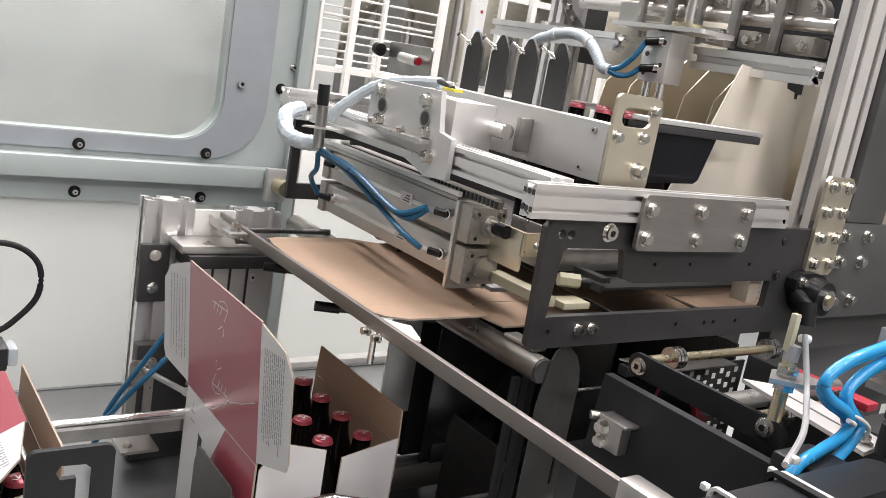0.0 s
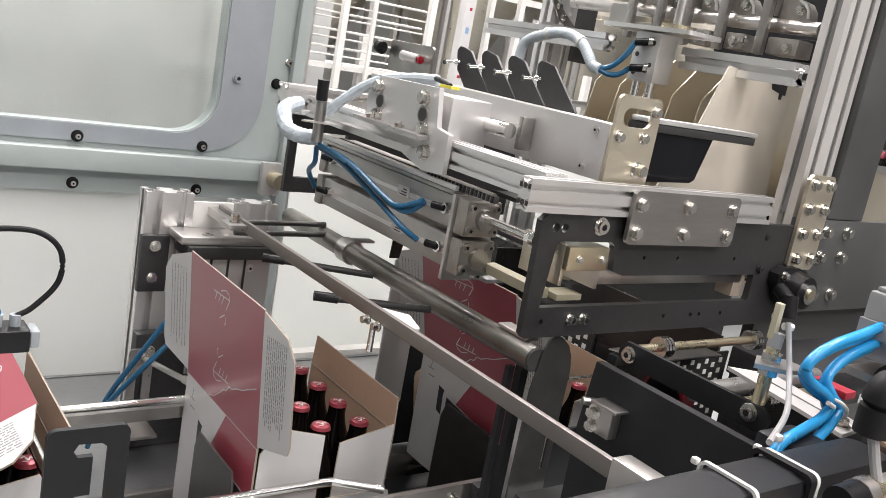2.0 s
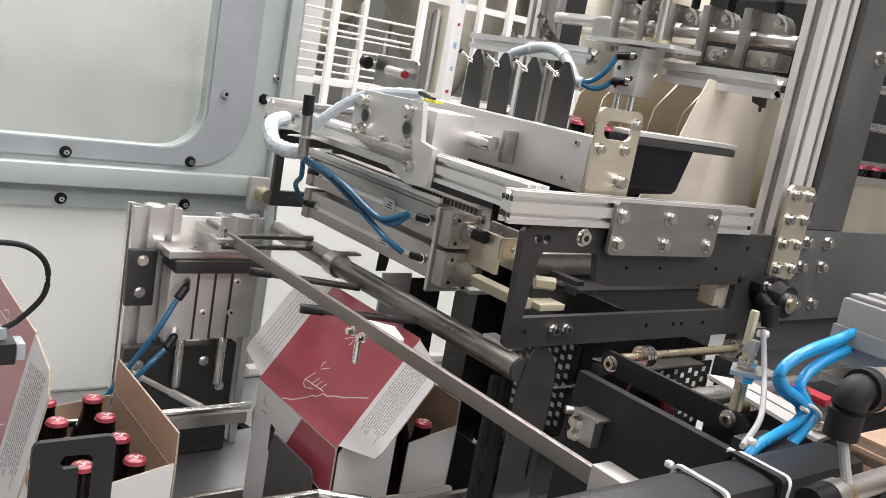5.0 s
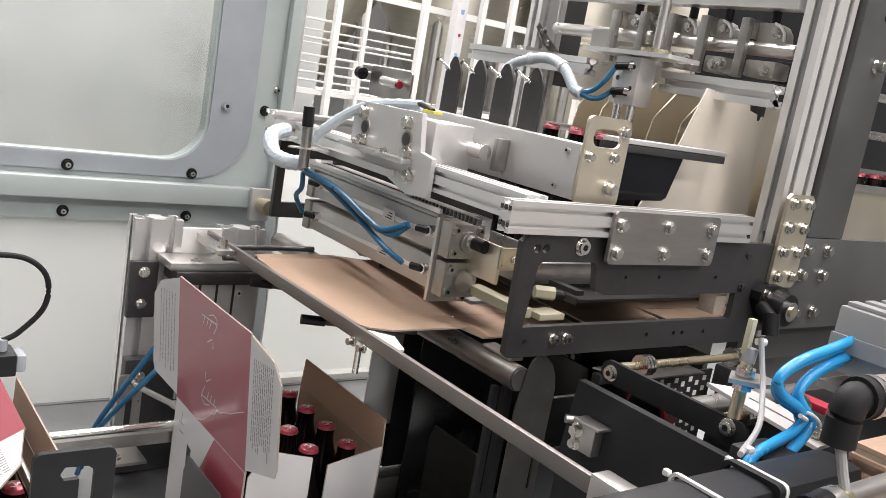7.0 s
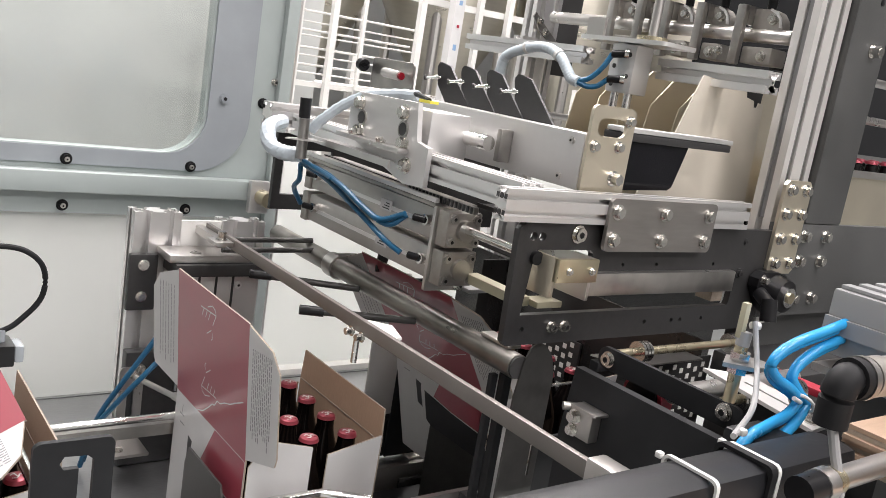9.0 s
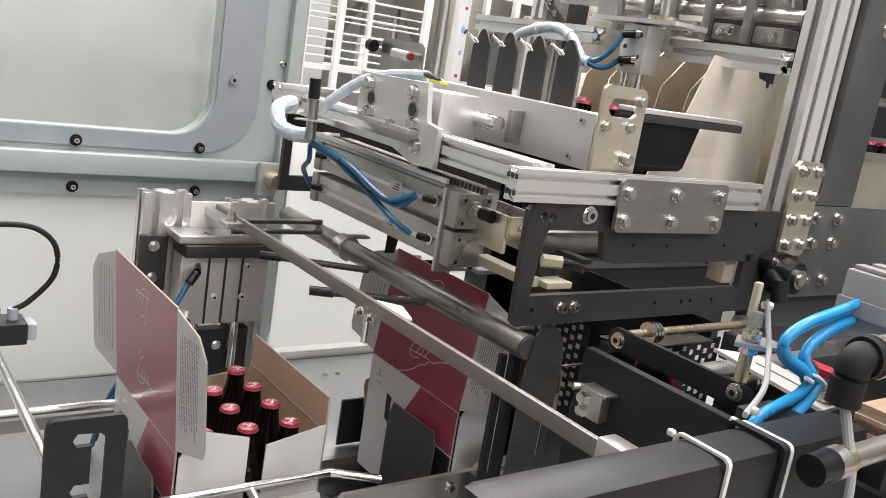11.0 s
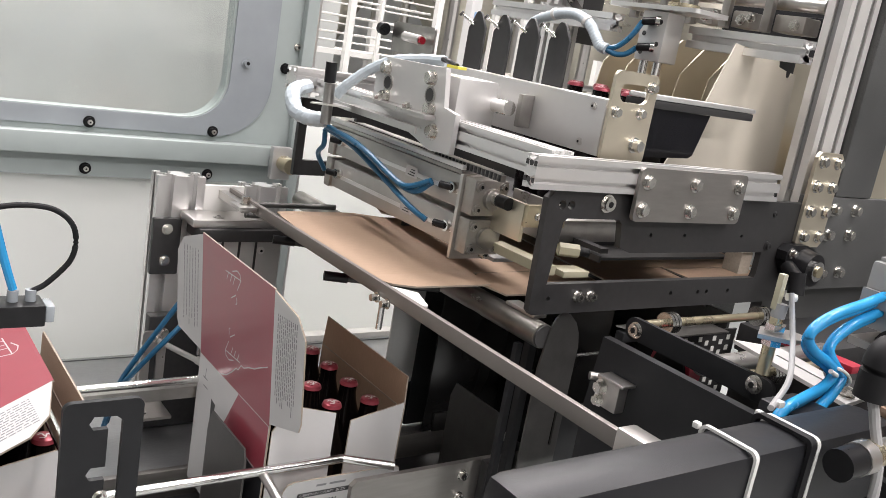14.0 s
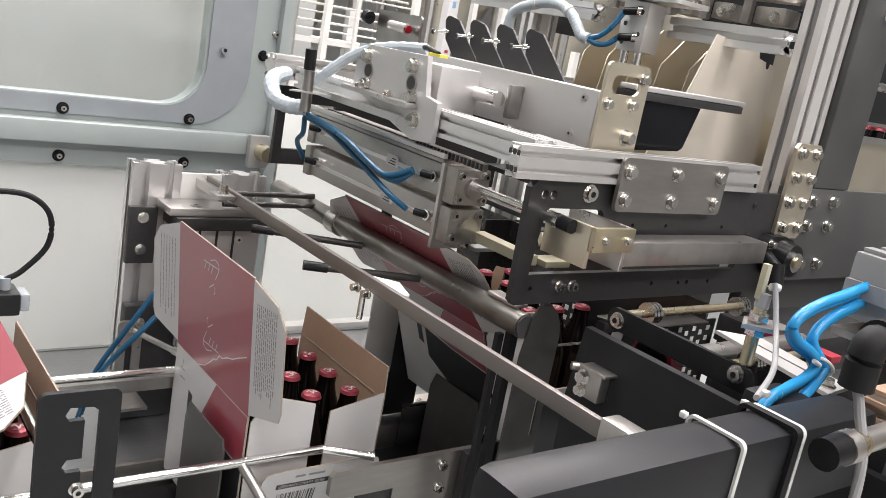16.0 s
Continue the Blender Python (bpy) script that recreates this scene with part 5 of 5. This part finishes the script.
def sheet(bm, pts, m, outer, inner=0, edge=1):
    """Board: pts in (u, v) with the inside at m's +z; inner and outer faces take their own materials."""
    a = [bm.verts.new(m @ Vector((u, v, 0))) for u, v in pts]
    b = [bm.verts.new(m @ Vector((u, v, -TH))) for u, v in pts]
    bm.faces.new(a).material_index = inner
    bm.faces.new(b[::-1]).material_index = outer
    for i in range(len(pts)):
        j = (i + 1) % len(pts)
        bm.faces.new((a[i], b[i], b[j], a[j])).material_index = edge
    return bm


def decal(bm, pts, m, mi):
    """A printed patch on the outside, a fifth of a millimetre proud."""
    bm.faces.new([bm.verts.new(m @ Vector((u, v, -TH - 0.0002))) for u, v in pts[::-1]]).material_index = mi


def strokes(bm, lines, m, w, mi):
    for line in lines:
        for (u0, v0), (u1, v1) in zip(line, line[1:]):
            d = Vector((u1 - u0, v1 - v0))
            n = Vector((-d.y, d.x)).normalized() * w / 2
            decal(bm, [(u0 + n.x, v0 + n.y), (u1 + n.x, v1 + n.y), (u1 - n.x, v1 - n.y), (u0 - n.x, v0 - n.y)], m, mi)


BOARD = [KRAFT, KRAFT_EDGE, PRINT_WHITE, PRINT_RED, PRINT_BLACK, PRINT_GREY]
# a wall at its hinge: u along y, v up, the inside towards +x
WALL_L = Matrix(((0, 0, 1, 0), (1, 0, 0, 0), (0, 1, 0, 0), (0, 0, 0, 1)))
WALL_R = Matrix(((0, 0, -1, 0), (1, 0, 0, 0), (0, 1, 0, 0), (0, 0, 0, 1)))


def text_bars(bm, u0, u1, v0, v1, rows, m, mi, seed):
    rng = random.Random(seed)
    for k in range(rows):
        u = u0 + (u1 - u0) * (k + 0.5) / rows
        v = v0 + rng.uniform(0, 0.15) * (v1 - v0)
        while v < v1:
            l = rng.uniform(0.002, 0.009)
            decal(bm, [(u - 0.0009, v), (u + 0.0009, v), (u + 0.0009, min(v + l, v1)), (u - 0.0009, min(v + l, v1))], m, mi)
            v += l + rng.uniform(0.001, 0.0025)


def lettering(bm, words, m, u, v, size, mi):
    """Words printed on the outside, reading along +u with their tops towards -v."""
    font = bpy.data.curves.new("lettering", "FONT")
    font.body, font.size, font.resolution_u = words, size, 2
    ob = bpy.data.objects.new("lettering", font)
    scene.collection.objects.link(ob)
    bpy.context.view_layer.update()
    me = bpy.data.meshes.new_from_object(ob.evaluated_get(bpy.context.evaluated_depsgraph_get()))
    bpy.data.objects.remove(ob)
    vs = [bm.verts.new(m @ Vector((u + p.co.x, v - p.co.y, -TH - 0.0005))) for p in me.vertices]
    for f in me.polygons:
        bm.faces.new([vs[i] for i in f.vertices]).material_index = mi
    bpy.data.meshes.remove(me)


def squiggle(u, v, s):
    """A small loose line drawing: a straight spine with ticks and a bow over it; s of -1 turns it round."""
    marks = [(0.0314, 0.0118), (-0.0244, 0.0148)], [(0.0209, 0.0118), (0.0265, 0.0007)], [(0.0084, 0.0123), (0.0139, 0.0009)], [(-0.0035, 0.0129), (0.0035, 0.0002)], [(0.007, 0.0184), (-0.0105, 0.0245), (-0.0209, 0.0216), (-0.0244, 0.0148)], [(-0.0244, 0.0148), (-0.0126, -0.0031)], [(0.0084, -0.0214), (-0.0084, -0.0113)], [(-0.0112, -0.0144), (-0.0126, -0.0227), (-0.0084, -0.0254)]
    return [[(u + s * p, v + s * q) for p, q in l] for l in marks]


def carton():
    c = thing("carton", (0, 0, 0), "red and white printed board carton for twelve bottles, lid standing open", "carton", "cartons on the conveyor")
    h = CL / 2
    bm = sheet(bmesh.new(), [(0.002, -h), (CW - 0.002, -h), (CW - 0.002, h), (0.002, h)], Matrix.Translation((0, 0, TH)), 2)
    part("bottom", bm, BOARD, c, local=True)
    for side, name in ((-1, "front_apron"), (1, "rear_apron")):
        tilt = Matrix.Translation((0, side * (h + 0.001), TH))
        pts = [(0.012, 0), (CW - 0.012, 0), *[(u, v) for u, v in ((CW - 0.012, 0.138), (CW - 0.016, 0.148), (CW - 0.026, 0.152), (0.026, 0.152), (0.016, 0.148), (0.012, 0.138))]]
        pts = [(u, v * side) for u, v in pts]
        b2 = sheet(bmesh.new(), pts, tilt, 2)
        apron = part(name, b2, BOARD, c, at=(0, side * (h + 0.001), 0), local=True)
        if side < 0:
            b2 = bmesh.new()
            decal(b2, [(0.035, -0.121), (0.12, -0.121), (0.12, -0.1295), (0.035, -0.1295)], tilt, 4)
            lettering(b2, "GERMAN CRAFT BEER", tilt, 0.038, -0.123, 0.0072, 2)
            rng = random.Random(4)
            u = 0.04
            while u < 0.1:
                w = rng.choice((0.0008, 0.0016, 0.0024))
                decal(b2, [(u, -0.08), (u + w, -0.08), (u + w, -0.112), (u, -0.112)], tilt, 4)
                u += w + rng.choice((0.001, 0.002))
            strokes(b2, [[(0.06, -0.14), (0.075, -0.14)], [(0.08, -0.14), (0.105, -0.14)]], tilt, 0.004, 5)
            part("print", b2, BOARD, apron, "dark product print and bar code")
    # wall under the lid
    wall_bm = sheet(bmesh.new(), [(-h, 0), (h, 0), (h, CH), (-h, CH)], WALL_L, 2)
    wl = part("lid_wall", wall_bm, BOARD, c, local=True)

    def printed(name, parent, m, patches=(), lines=(), w=0.0016, mi=2):
        b = bmesh.new()
        for pts in patches:
            decal(b, pts, m, mi)
        strokes(b, lines, m, w, mi)
        part(name, b, BOARD, parent)

    printed("red_patch", wl, WALL_L, [[(-0.024, CH - 0.001), (-h + 0.001, CH - 0.001), (-h + 0.001, CH - 0.075), (-0.035, CH - 0.071), (0.014, CH - 0.063)]], mi=3)
    printed("black_patch", wl, WALL_L, [[(0.042, CH - 0.062), (0.016, CH - 0.066), (-0.035, CH - 0.073), (-h + 0.001, CH - 0.078), (-h + 0.001, CH - 0.2), (-0.03, CH - 0.16), (0.042, CH - 0.12)]], mi=4)
    printed("letter", wl, WALL_L, [[(0.068, CH - 0.05), (0.051, CH - 0.053), (0.053, CH - 0.064), (0.051, CH - 0.1), (0.066, CH - 0.096)]], mi=4)
    printed("mark", wl, WALL_L, lines=[[(0.1, CH - 0.028), (0.098, CH - 0.014)], [(0.108, CH - 0.03), (0.09, CH - 0.03)], [(0.104, CH - 0.043), (0.086, CH - 0.043)]], w=0.002, mi=5)
    wr_bm = sheet(bmesh.new(), [(-h, 0), (h, 0), (h, CH), (h - 0.004, CH + 0.05), (-h + 0.004, CH + 0.05), (-h, CH)], WALL_R, 2)
    for v in wr_bm.verts:
        v.co.x += CW
    wr = part("back_wall", wr_bm, BOARD, c, "brown inside of the tall back wall", at=(CW, 0, 0), local=True)
    part("crease", bx(CW - 0.0007, CW - 0.0001, -h + 0.002, h - 0.002, CH - 0.001, CH + 0.001), KRAFT_EDGE, wr)
    # the end flaps of both walls
    for wall, base, way in ((wl, 0.0, 1), (wr, CW, -1)):
        for side in (-1, 1):
            m = Matrix(((way, 0, 0, base), (0, 0, -side, side * h), (0, 1, 0, 0), (0, 0, 0, 1)))
            tall = (CH + 0.028 if way > 0 else CH + 0.012) if side < 0 else CH - 0.008
            pts = [(0.002, 0.004), (FLAP + 0.004, 0.012), (FLAP + 0.004, tall - 0.016), (0.002 if way < 0 else 0.026, tall), (0.002, tall - 0.035 if way > 0 else tall - 0.001)]
            b3 = sheet(bmesh.new(), pts, m, 2)
            part("front_flap" if side < 0 else "rear_flap", b3, BOARD, wall, at=(base, side * h, 0))
    # the lid, hinged on the top of its wall
    lid_bm = sheet(bmesh.new(), [(-h, 0), (h, 0), (h, LID), (-h, LID)], WALL_L, 3)
    for v in lid_bm.verts:
        v.co.z += CH
    lid = part("lid", lid_bm, BOARD, c, "wine-red printed lid panel with white line drawing", at=(0, 0, CH), local=True)
    up = Matrix.Translation((0, 0, CH)) @ WALL_L
    printed("drawing", lid, up, lines=squiggle(0.005, 0.06, -1))
    printed("drawing", lid, up, lines=squiggle(0.005, 0.152, 1))
    printed("line", lid, up, lines=[[(0.045, 0.001), (0.022, 0.009), (0.0, 0.024), (-0.012, 0.034), (-0.02, 0.035), (-0.03, 0.046), (-0.04, 0.046), (-0.056, 0.054), (-0.075, 0.06), (-0.09, 0.068), (-0.118, 0.081)]])
    for side in (-1, 1):
        pts = [(side * h, 0.004), (side * (h + FLAP * 0.75), 0.022), (side * (h + FLAP * 0.8), 0.035), (side * (h + FLAP * 0.8), LID - 0.045), (side * (h + FLAP * 0.6), LID - 0.02), (side * h, LID - 0.002)]
        b4 = sheet(bmesh.new(), pts, Matrix.Translation((0, 0, CH)) @ WALL_L, 2)
        text_bars(b4, side * (h + 0.008), side * (h + FLAP * 0.62), 0.035, LID - 0.03, 11 if side < 0 else 6, Matrix.Translation((0, 0, CH)) @ WALL_L, 5, 7 + side)
        f = part("lid_flap", b4, BOARD, lid, "white lid flap with rows of fine print", at=Matrix.Translation((0, side * h, CH)))
        f.matrix_basis = f.matrix_basis @ pose(0, 0, 0, 0, 0, 8 if side < 0 else 12)
    return c


def bottle():
    b = thing("bottle", (0, 0, 0), "dark glass bottle with a red foil cap", "bottle", "bottles in cartons")
    prof = [(0.0, 0.0), (0.027, 0.0), (0.0302, 0.004), (0.0302, 0.138), (0.0285, 0.152), (0.0235, 0.168), (0.0178, 0.184), (0.0148, 0.196), (0.0132, 0.207), (0.0132, 0.217)]
    for name, pr, mat in (("glass", prof, GLASS_DARK), ("cap", [(0.0, 0.226), (0.0105, 0.226), (0.0128, 0.2245), (0.0138, 0.2215), (0.0146, 0.2195), (0.0136, 0.219)], CAP)):
        bm = bmesh.new()
        n = 18
        rings = []
        for r, z in pr:
            z *= 0.955
            rings.append([bm.verts.new((0, 0, z))] if r == 0 else [bm.verts.new((r * math.cos(2 * math.pi * k / n), r * math.sin(2 * math.pi * k / n), z)) for k in range(n)])
        for a, c in zip(rings, rings[1:]):
            for k in range(n):
                q = [a[k % len(a)], a[(k + 1) % len(a)], c[(k + 1) % len(c)], c[k % len(c)]]
                q = list(dict.fromkeys(q))
                bm.faces.new(q)
        part(name, bm, mat, b, local=True)
    bm = bmesh.new()
    z = 0.226 * 0.955 + 0.0003
    for x0, y0, x1, y1 in ((-0.007, 0.002, -0.002, 0.006), (-0.002, 0.006, 0.001, -0.004), (0.001, -0.004, 0.004, 0.004), (0.004, 0.004, 0.008, -0.001), (-0.006, -0.005, 0.0, -0.006)):
        d = Vector((x1 - x0, y1 - y0, 0))
        n = Vector((-d.y, d.x, 0)).normalized() * 0.0008
        bm.faces.new([bm.verts.new(Vector(q) + w) for q, w in (((x0, y0, z), n), ((x1, y1, z), n), ((x1, y1, z), -n), ((x0, y0, z), -n))])
    part("cap_print", bm, TIE, b, "white line print on the cap", local=True)
    bpy.context.view_layer.update()
    return b


# stations of the line: x of the lid wall's foot
PITCH = 0.442
S1 = 0.473
S2 = S1 + PITCH
S0 = S1 - PITCH
CY, BEDZ = 1.074, 0.852
FLATZ = 1.279
FLAT_TILT = 3.0
FLATX = 0.978


def carton_rows(feed, fold, moves):
    """Times of a carton: rows of (t, x, y, z, fold angle, lid lean) from its time in the stack to its way out."""
    rows = []
    if feed is not None:
        low = 1.284 if feed > 8 else 1.292
        rows += [(0.0, FLATX, -0.05, low, 0, 0), (feed - 0.5, FLATX, -0.05, low, 0, 0)]
        # over the feeder's side plate, then down on to the guide tube
        for dt, y, z in ((0.0, -0.05, low), (0.2, 0.12, 1.293), (0.3, 0.36, 1.293), (0.45, 0.66, 1.291), (0.55, 0.88, 1.284), (0.68, 1.06, 1.268), (0.8, CY, FLATZ)):
            rows.append((feed + dt, FLATX, y, z, 0, 0))
    if fold is not None:
        if not rows:
            rows.append((0.0, FLATX, CY, FLATZ, 0, 0))
        rows.append((fold, FLATX, CY, FLATZ, 0, 0))
        # the lid slides over the guide tube: its slope, how far its hinge has passed the tube, and the foot's x
        for dt, slope, past, foot in ((0.1, 15, 0.02, 0.972), (0.2, 32, 0.04, 0.957), (0.3, 40, 0.06, 0.946), (0.4, 42, 0.085, 0.937), (0.5, 45, 0.11, 0.93), (0.6, 50, 0.14, 0.924), (0.66, 56, 0.165, 0.921)):
            hx, hz = 0.76 + past * math.cos(radians(slope)), 1.265 - past * math.sin(radians(slope))
            wall = math.asin(min(1, (foot - hx) / CH))
            f = 90 - math.degrees(wall)
            rows.append((fold + dt, foot, CY, hz - CH * math.cos(wall), f, slope - f))
        rows.append((fold + 0.76, 0.917, CY, 0.884, 87, -18))
        rows.append((fold + 0.87, S2, CY, BEDZ, 90, -4))
    return rows + moves


def advance(step, x0, leans):
    """One step of the line, (start, seconds): leans are (share of the way, lean of the lid)."""
    t0, span = step
    shares = sorted({k for k, lean in leans} | {0.02, 0.06, 0.1, 0.2, 0.3, 0.4, 0.5, 0.6, 0.7, 0.8, 0.9, 0.96, 1.0})
    rows = []
    for k in shares:
        lean = leans[-1][1]
        for (a, p), (b, q) in zip(leans, leans[1:]):
            if a <= k <= b:
                lean = p + (q - p) * (k - a) / (b - a)
                break
        rows.append((t0 + span * k, x0 - PITCH * min(k, 1), CY, BEDZ, 90, lean))
    return rows


# lean of the lid: under the guide tube and bar, springing upright past them, then under the folding rod
UNDER = [(0.0, 1), (0.24, 6), (0.35, 20), (0.46, 29), (0.62, 34), (0.75, 37), (0.9, 40), (0.94, 40)]
SPRING = [(0.975, 30), (1.01, 8), (1.05, -9), (1.1, -5)]
FOLDIN = [(0.0, -5), (0.5, -4), (0.62, 4), (0.73, 16), (0.84, 30), (0.95, 54), (1.0, 62)]
A1, A2 = (3.5, 2.17), (10.42, 2.43)


def step_rows(t0, x0):
    return advance(t0, x0, UNDER + SPRING)


CARTONS = [
    carton_rows(None, None, [(0.0, S0, CY, BEDZ, 90, 62)] + advance(A1, S0, [(0.0, 62), (0.5, 76), (1.0, 88)]) + advance(A2, S0 - PITCH, [(0, 88), (1.0, 89)]) + [(16.0, S0 - 2 * PITCH, CY, BEDZ, 90, 89)]),
    carton_rows(None, None, [(0.0, S1, CY, BEDZ, 90, -5)] + advance(A1, S1, FOLDIN) + advance(A2, S0, [(0.0, 62), (0.5, 76), (1.0, 88)]) + [(16.0, S0 - PITCH, CY, BEDZ, 90, 88)]),
    carton_rows(None, 1.2, step_rows(A1, S2) + advance(A2, S1, FOLDIN) + [(16.0, S0, CY, BEDZ, 90, 62)]),
    carton_rows(4.89, 8.31, step_rows(A2, S2) + [(16.0, S1, CY, BEDZ, 90, -5)]),
    carton_rows(11.94, 15.40, [(16.5, S2, CY, BEDZ, 90, 0)]),
]


def turn_y(a):
    return Matrix.Rotation(radians(a), 4, "Y")


def key_carton(c, rows):
    """Foot, walls, end flaps and lid of one carton; the fold angle is 0 for the flat blank and 90 for the upright box."""
    walk(c, [(t, pose(x, y, z, FLAT_TILT if f == 0 and y > 1.0 else 0)) for t, x, y, z, f, l in rows])
    lids, left, right = [], [], []
    for t, x, y, z, f, l in rows:
        left.append((t, turn_y(-(90 - f))))
        right.append((t, Matrix.Translation((CW, 0, 0)) @ turn_y((90 - f) + (1 if f > 80 else 0))))
        top = turn_y(-(90 - f)) @ Vector((0, 0, CH))
        lids.append((t, Matrix.Translation(top) @ turn_y(-(90 - f) + l)))
    for ob in c.children:
        kind = ob.name.split(".")[0]
        if kind == "lid":
            walk(ob, lids)
        elif kind in ("lid_wall", "back_wall"):
            walk(ob, left if kind == "lid_wall" else right)
            way = 1 if kind == "lid_wall" else -1
            for fl in [q for q in ob.children if "flap" in q.name]:
                side = -1 if fl.name.startswith("front") else 1
                walk(fl, [(t, Matrix.Translation((0, side * CL / 2, 0)) @ Matrix.Rotation(radians(side * way * (90 - f) * 0.98 + (side * way * 4 if f > 80 else 0)), 4, "Z")) for t, x, y, z, f, l in rows])
        elif kind in ("front_apron", "rear_apron"):
            side = -1 if kind == "front_apron" else 1
            walk(ob, [(t, Matrix.Translation((0, side * (CL / 2 + 0.001), 0)) @ Matrix.Rotation(radians(side * (f / 90 * 75)), 4, "X")) for t, x, y, z, f, l in rows])


carriage = pusher_carriage()
FINGERS = (0.897, 0.964, 1.0305, 1.0965)
fingers = [finger(y) for y in FINGERS]
press = press_pusher()
gate = drop_gate()
lift = lift_plate()
first_carton = carton()
cartons = [first_carton] + [copy_thing(first_carton, Matrix()) for k in range(4)]
first_lug = lug()
lugs = [first_lug] + [copy_thing(first_lug, Matrix()) for k in range(4)]
first_bottle = bottle()
lane_bottles = [copy_thing(first_bottle, pose(1.62 + 0.064 * k, 0.962 + 0.062 * j, 1.3405)) for j in range(2) for k in range(9)]
for b in lane_bottles:
    tagged(b, "dark glass bottle with a red cap waiting in the lane", "bottle", "bottles waiting in the lane")
bottles = [[first_bottle if k == 0 and j == 0 else copy_thing(first_bottle, Matrix()) for j in range(12)] for k in range(5)]

PUSH, FINGER_PUSH = 0.0165, 0.059


def motions():
    far = [(0.0, 1), (1.6, 1), (1.9, 0), (6.1, 0), (6.35, 1), (8.62, 1), (8.92, 0), (13.1, 0), (13.4, 1), (15.68, 1), (15.98, 0), (16.1, 0)]
    walk(carriage, [(t, pose(0.83, 0.951 + PUSH * k, 1.48)) for t, k in far])
    tilt = [(0.0, 0), (0.6, 0), (0.9, 1), (3.75, 1), (4.0, 0), (7.6, 0), (7.95, 1), (10.7, 1), (10.95, 0), (14.68, 0), (15.0, 1), (16.0, 1)]
    times = sorted({t for t, k in far} | {t for t, k in tilt})

    def at(rows, t):
        for (a, p), (b, q) in zip(rows, rows[1:]):
            if a <= t <= b:
                return p + (q - p) * (t - a) / (b - a)
        return rows[-1][1]

    for k, f in enumerate(fingers):
        y = FINGERS[k]
        walk(f, [(t, pose(0.845, y + FINGER_PUSH * at(far, t) + 0.016 * at(tilt, t), 1.545, -47 * at(tilt, t))) for t in times])
    reach = [(0.0, 0), (0.55, 0), (0.72, 0.5), (0.9, 1), (1.76, 1), (1.9, 0.78), (2.03, 0.35), (2.2, 0), (7.6, 0), (7.78, 0.5), (7.95, 1), (8.8, 1), (8.95, 0.78), (9.08, 0.35), (9.25, 0), (14.65, 0), (14.82, 0.5), (15.0, 1), (15.85, 1), (16.0, 0.78)]
    walk(press, [(t, pose(0.75, 0.88 - 0.2 * k, 1.39)) for t, k in reach])
    slide = [(0.0, 0)] + [(t + d, k) for t in (1.0, 8.07, 15.13) for d, k in ((0, 0), (0.15, 1), (1.3, 1), (1.6, 0)) if t + d < 16.5]
    walk(gate, [(t, pose(1.0 + 0.3 * k, 1.1, 1.30)) for t, k in slide])
    rise = [(0.0, 1), (1.35, 1), (1.95, 0), (6.75, 0), (7.1, 1), (8.4, 1), (9.0, 0), (13.5, 0), (13.85, 1), (15.45, 1), (16.05, 0)]
    walk(lift, [(t, pose(1.02, 1.2145, 0.86 - 0.41 * (1 - k))) for t, k in rise])
    for k, (c, rows) in enumerate(zip(cartons, CARTONS)):
        key_carton(c, rows)
        go = [(t, x) for t, x, y, z, f, l in rows]
        wait = [(t, min(x, S2)) for t, x in go]
        walk(lugs[k], [(t, pose(x - 0.017, 1.075, BEDZ)) for t, x in wait])
        for j, b in enumerate(bottles[k]):
            dx, dy = 0.046 + 0.0625 * (j % 3), -0.095 + 0.064 * (j // 3)
            path = []
            for t, x, y, z, f, l in rows:
                if f == 0 and z > 1.0:
                    path.append((t, pose(FLATX + dx + 0.02 + 0.5 * max(0, k - 2 - (t > 2.5) - (t > 9.5)), CY + dy, 1.342)))
                    for fill in (2.4, 2.9, 9.4, 9.9):
                        if k > 2 and t < fill < rows[rows.index((t, x, y, z, f, l)) + 1][0]:
                            path.append((fill, pose(FLATX + dx + 0.02 + 0.5 * max(0, k - 2 - (fill > 2.5) - (fill > 9.5)), CY + dy, 1.342)))
                else:
                    path.append((t, pose(x + dx, CY + dy, z + 0.004)))
            walk(b, path)


motions()
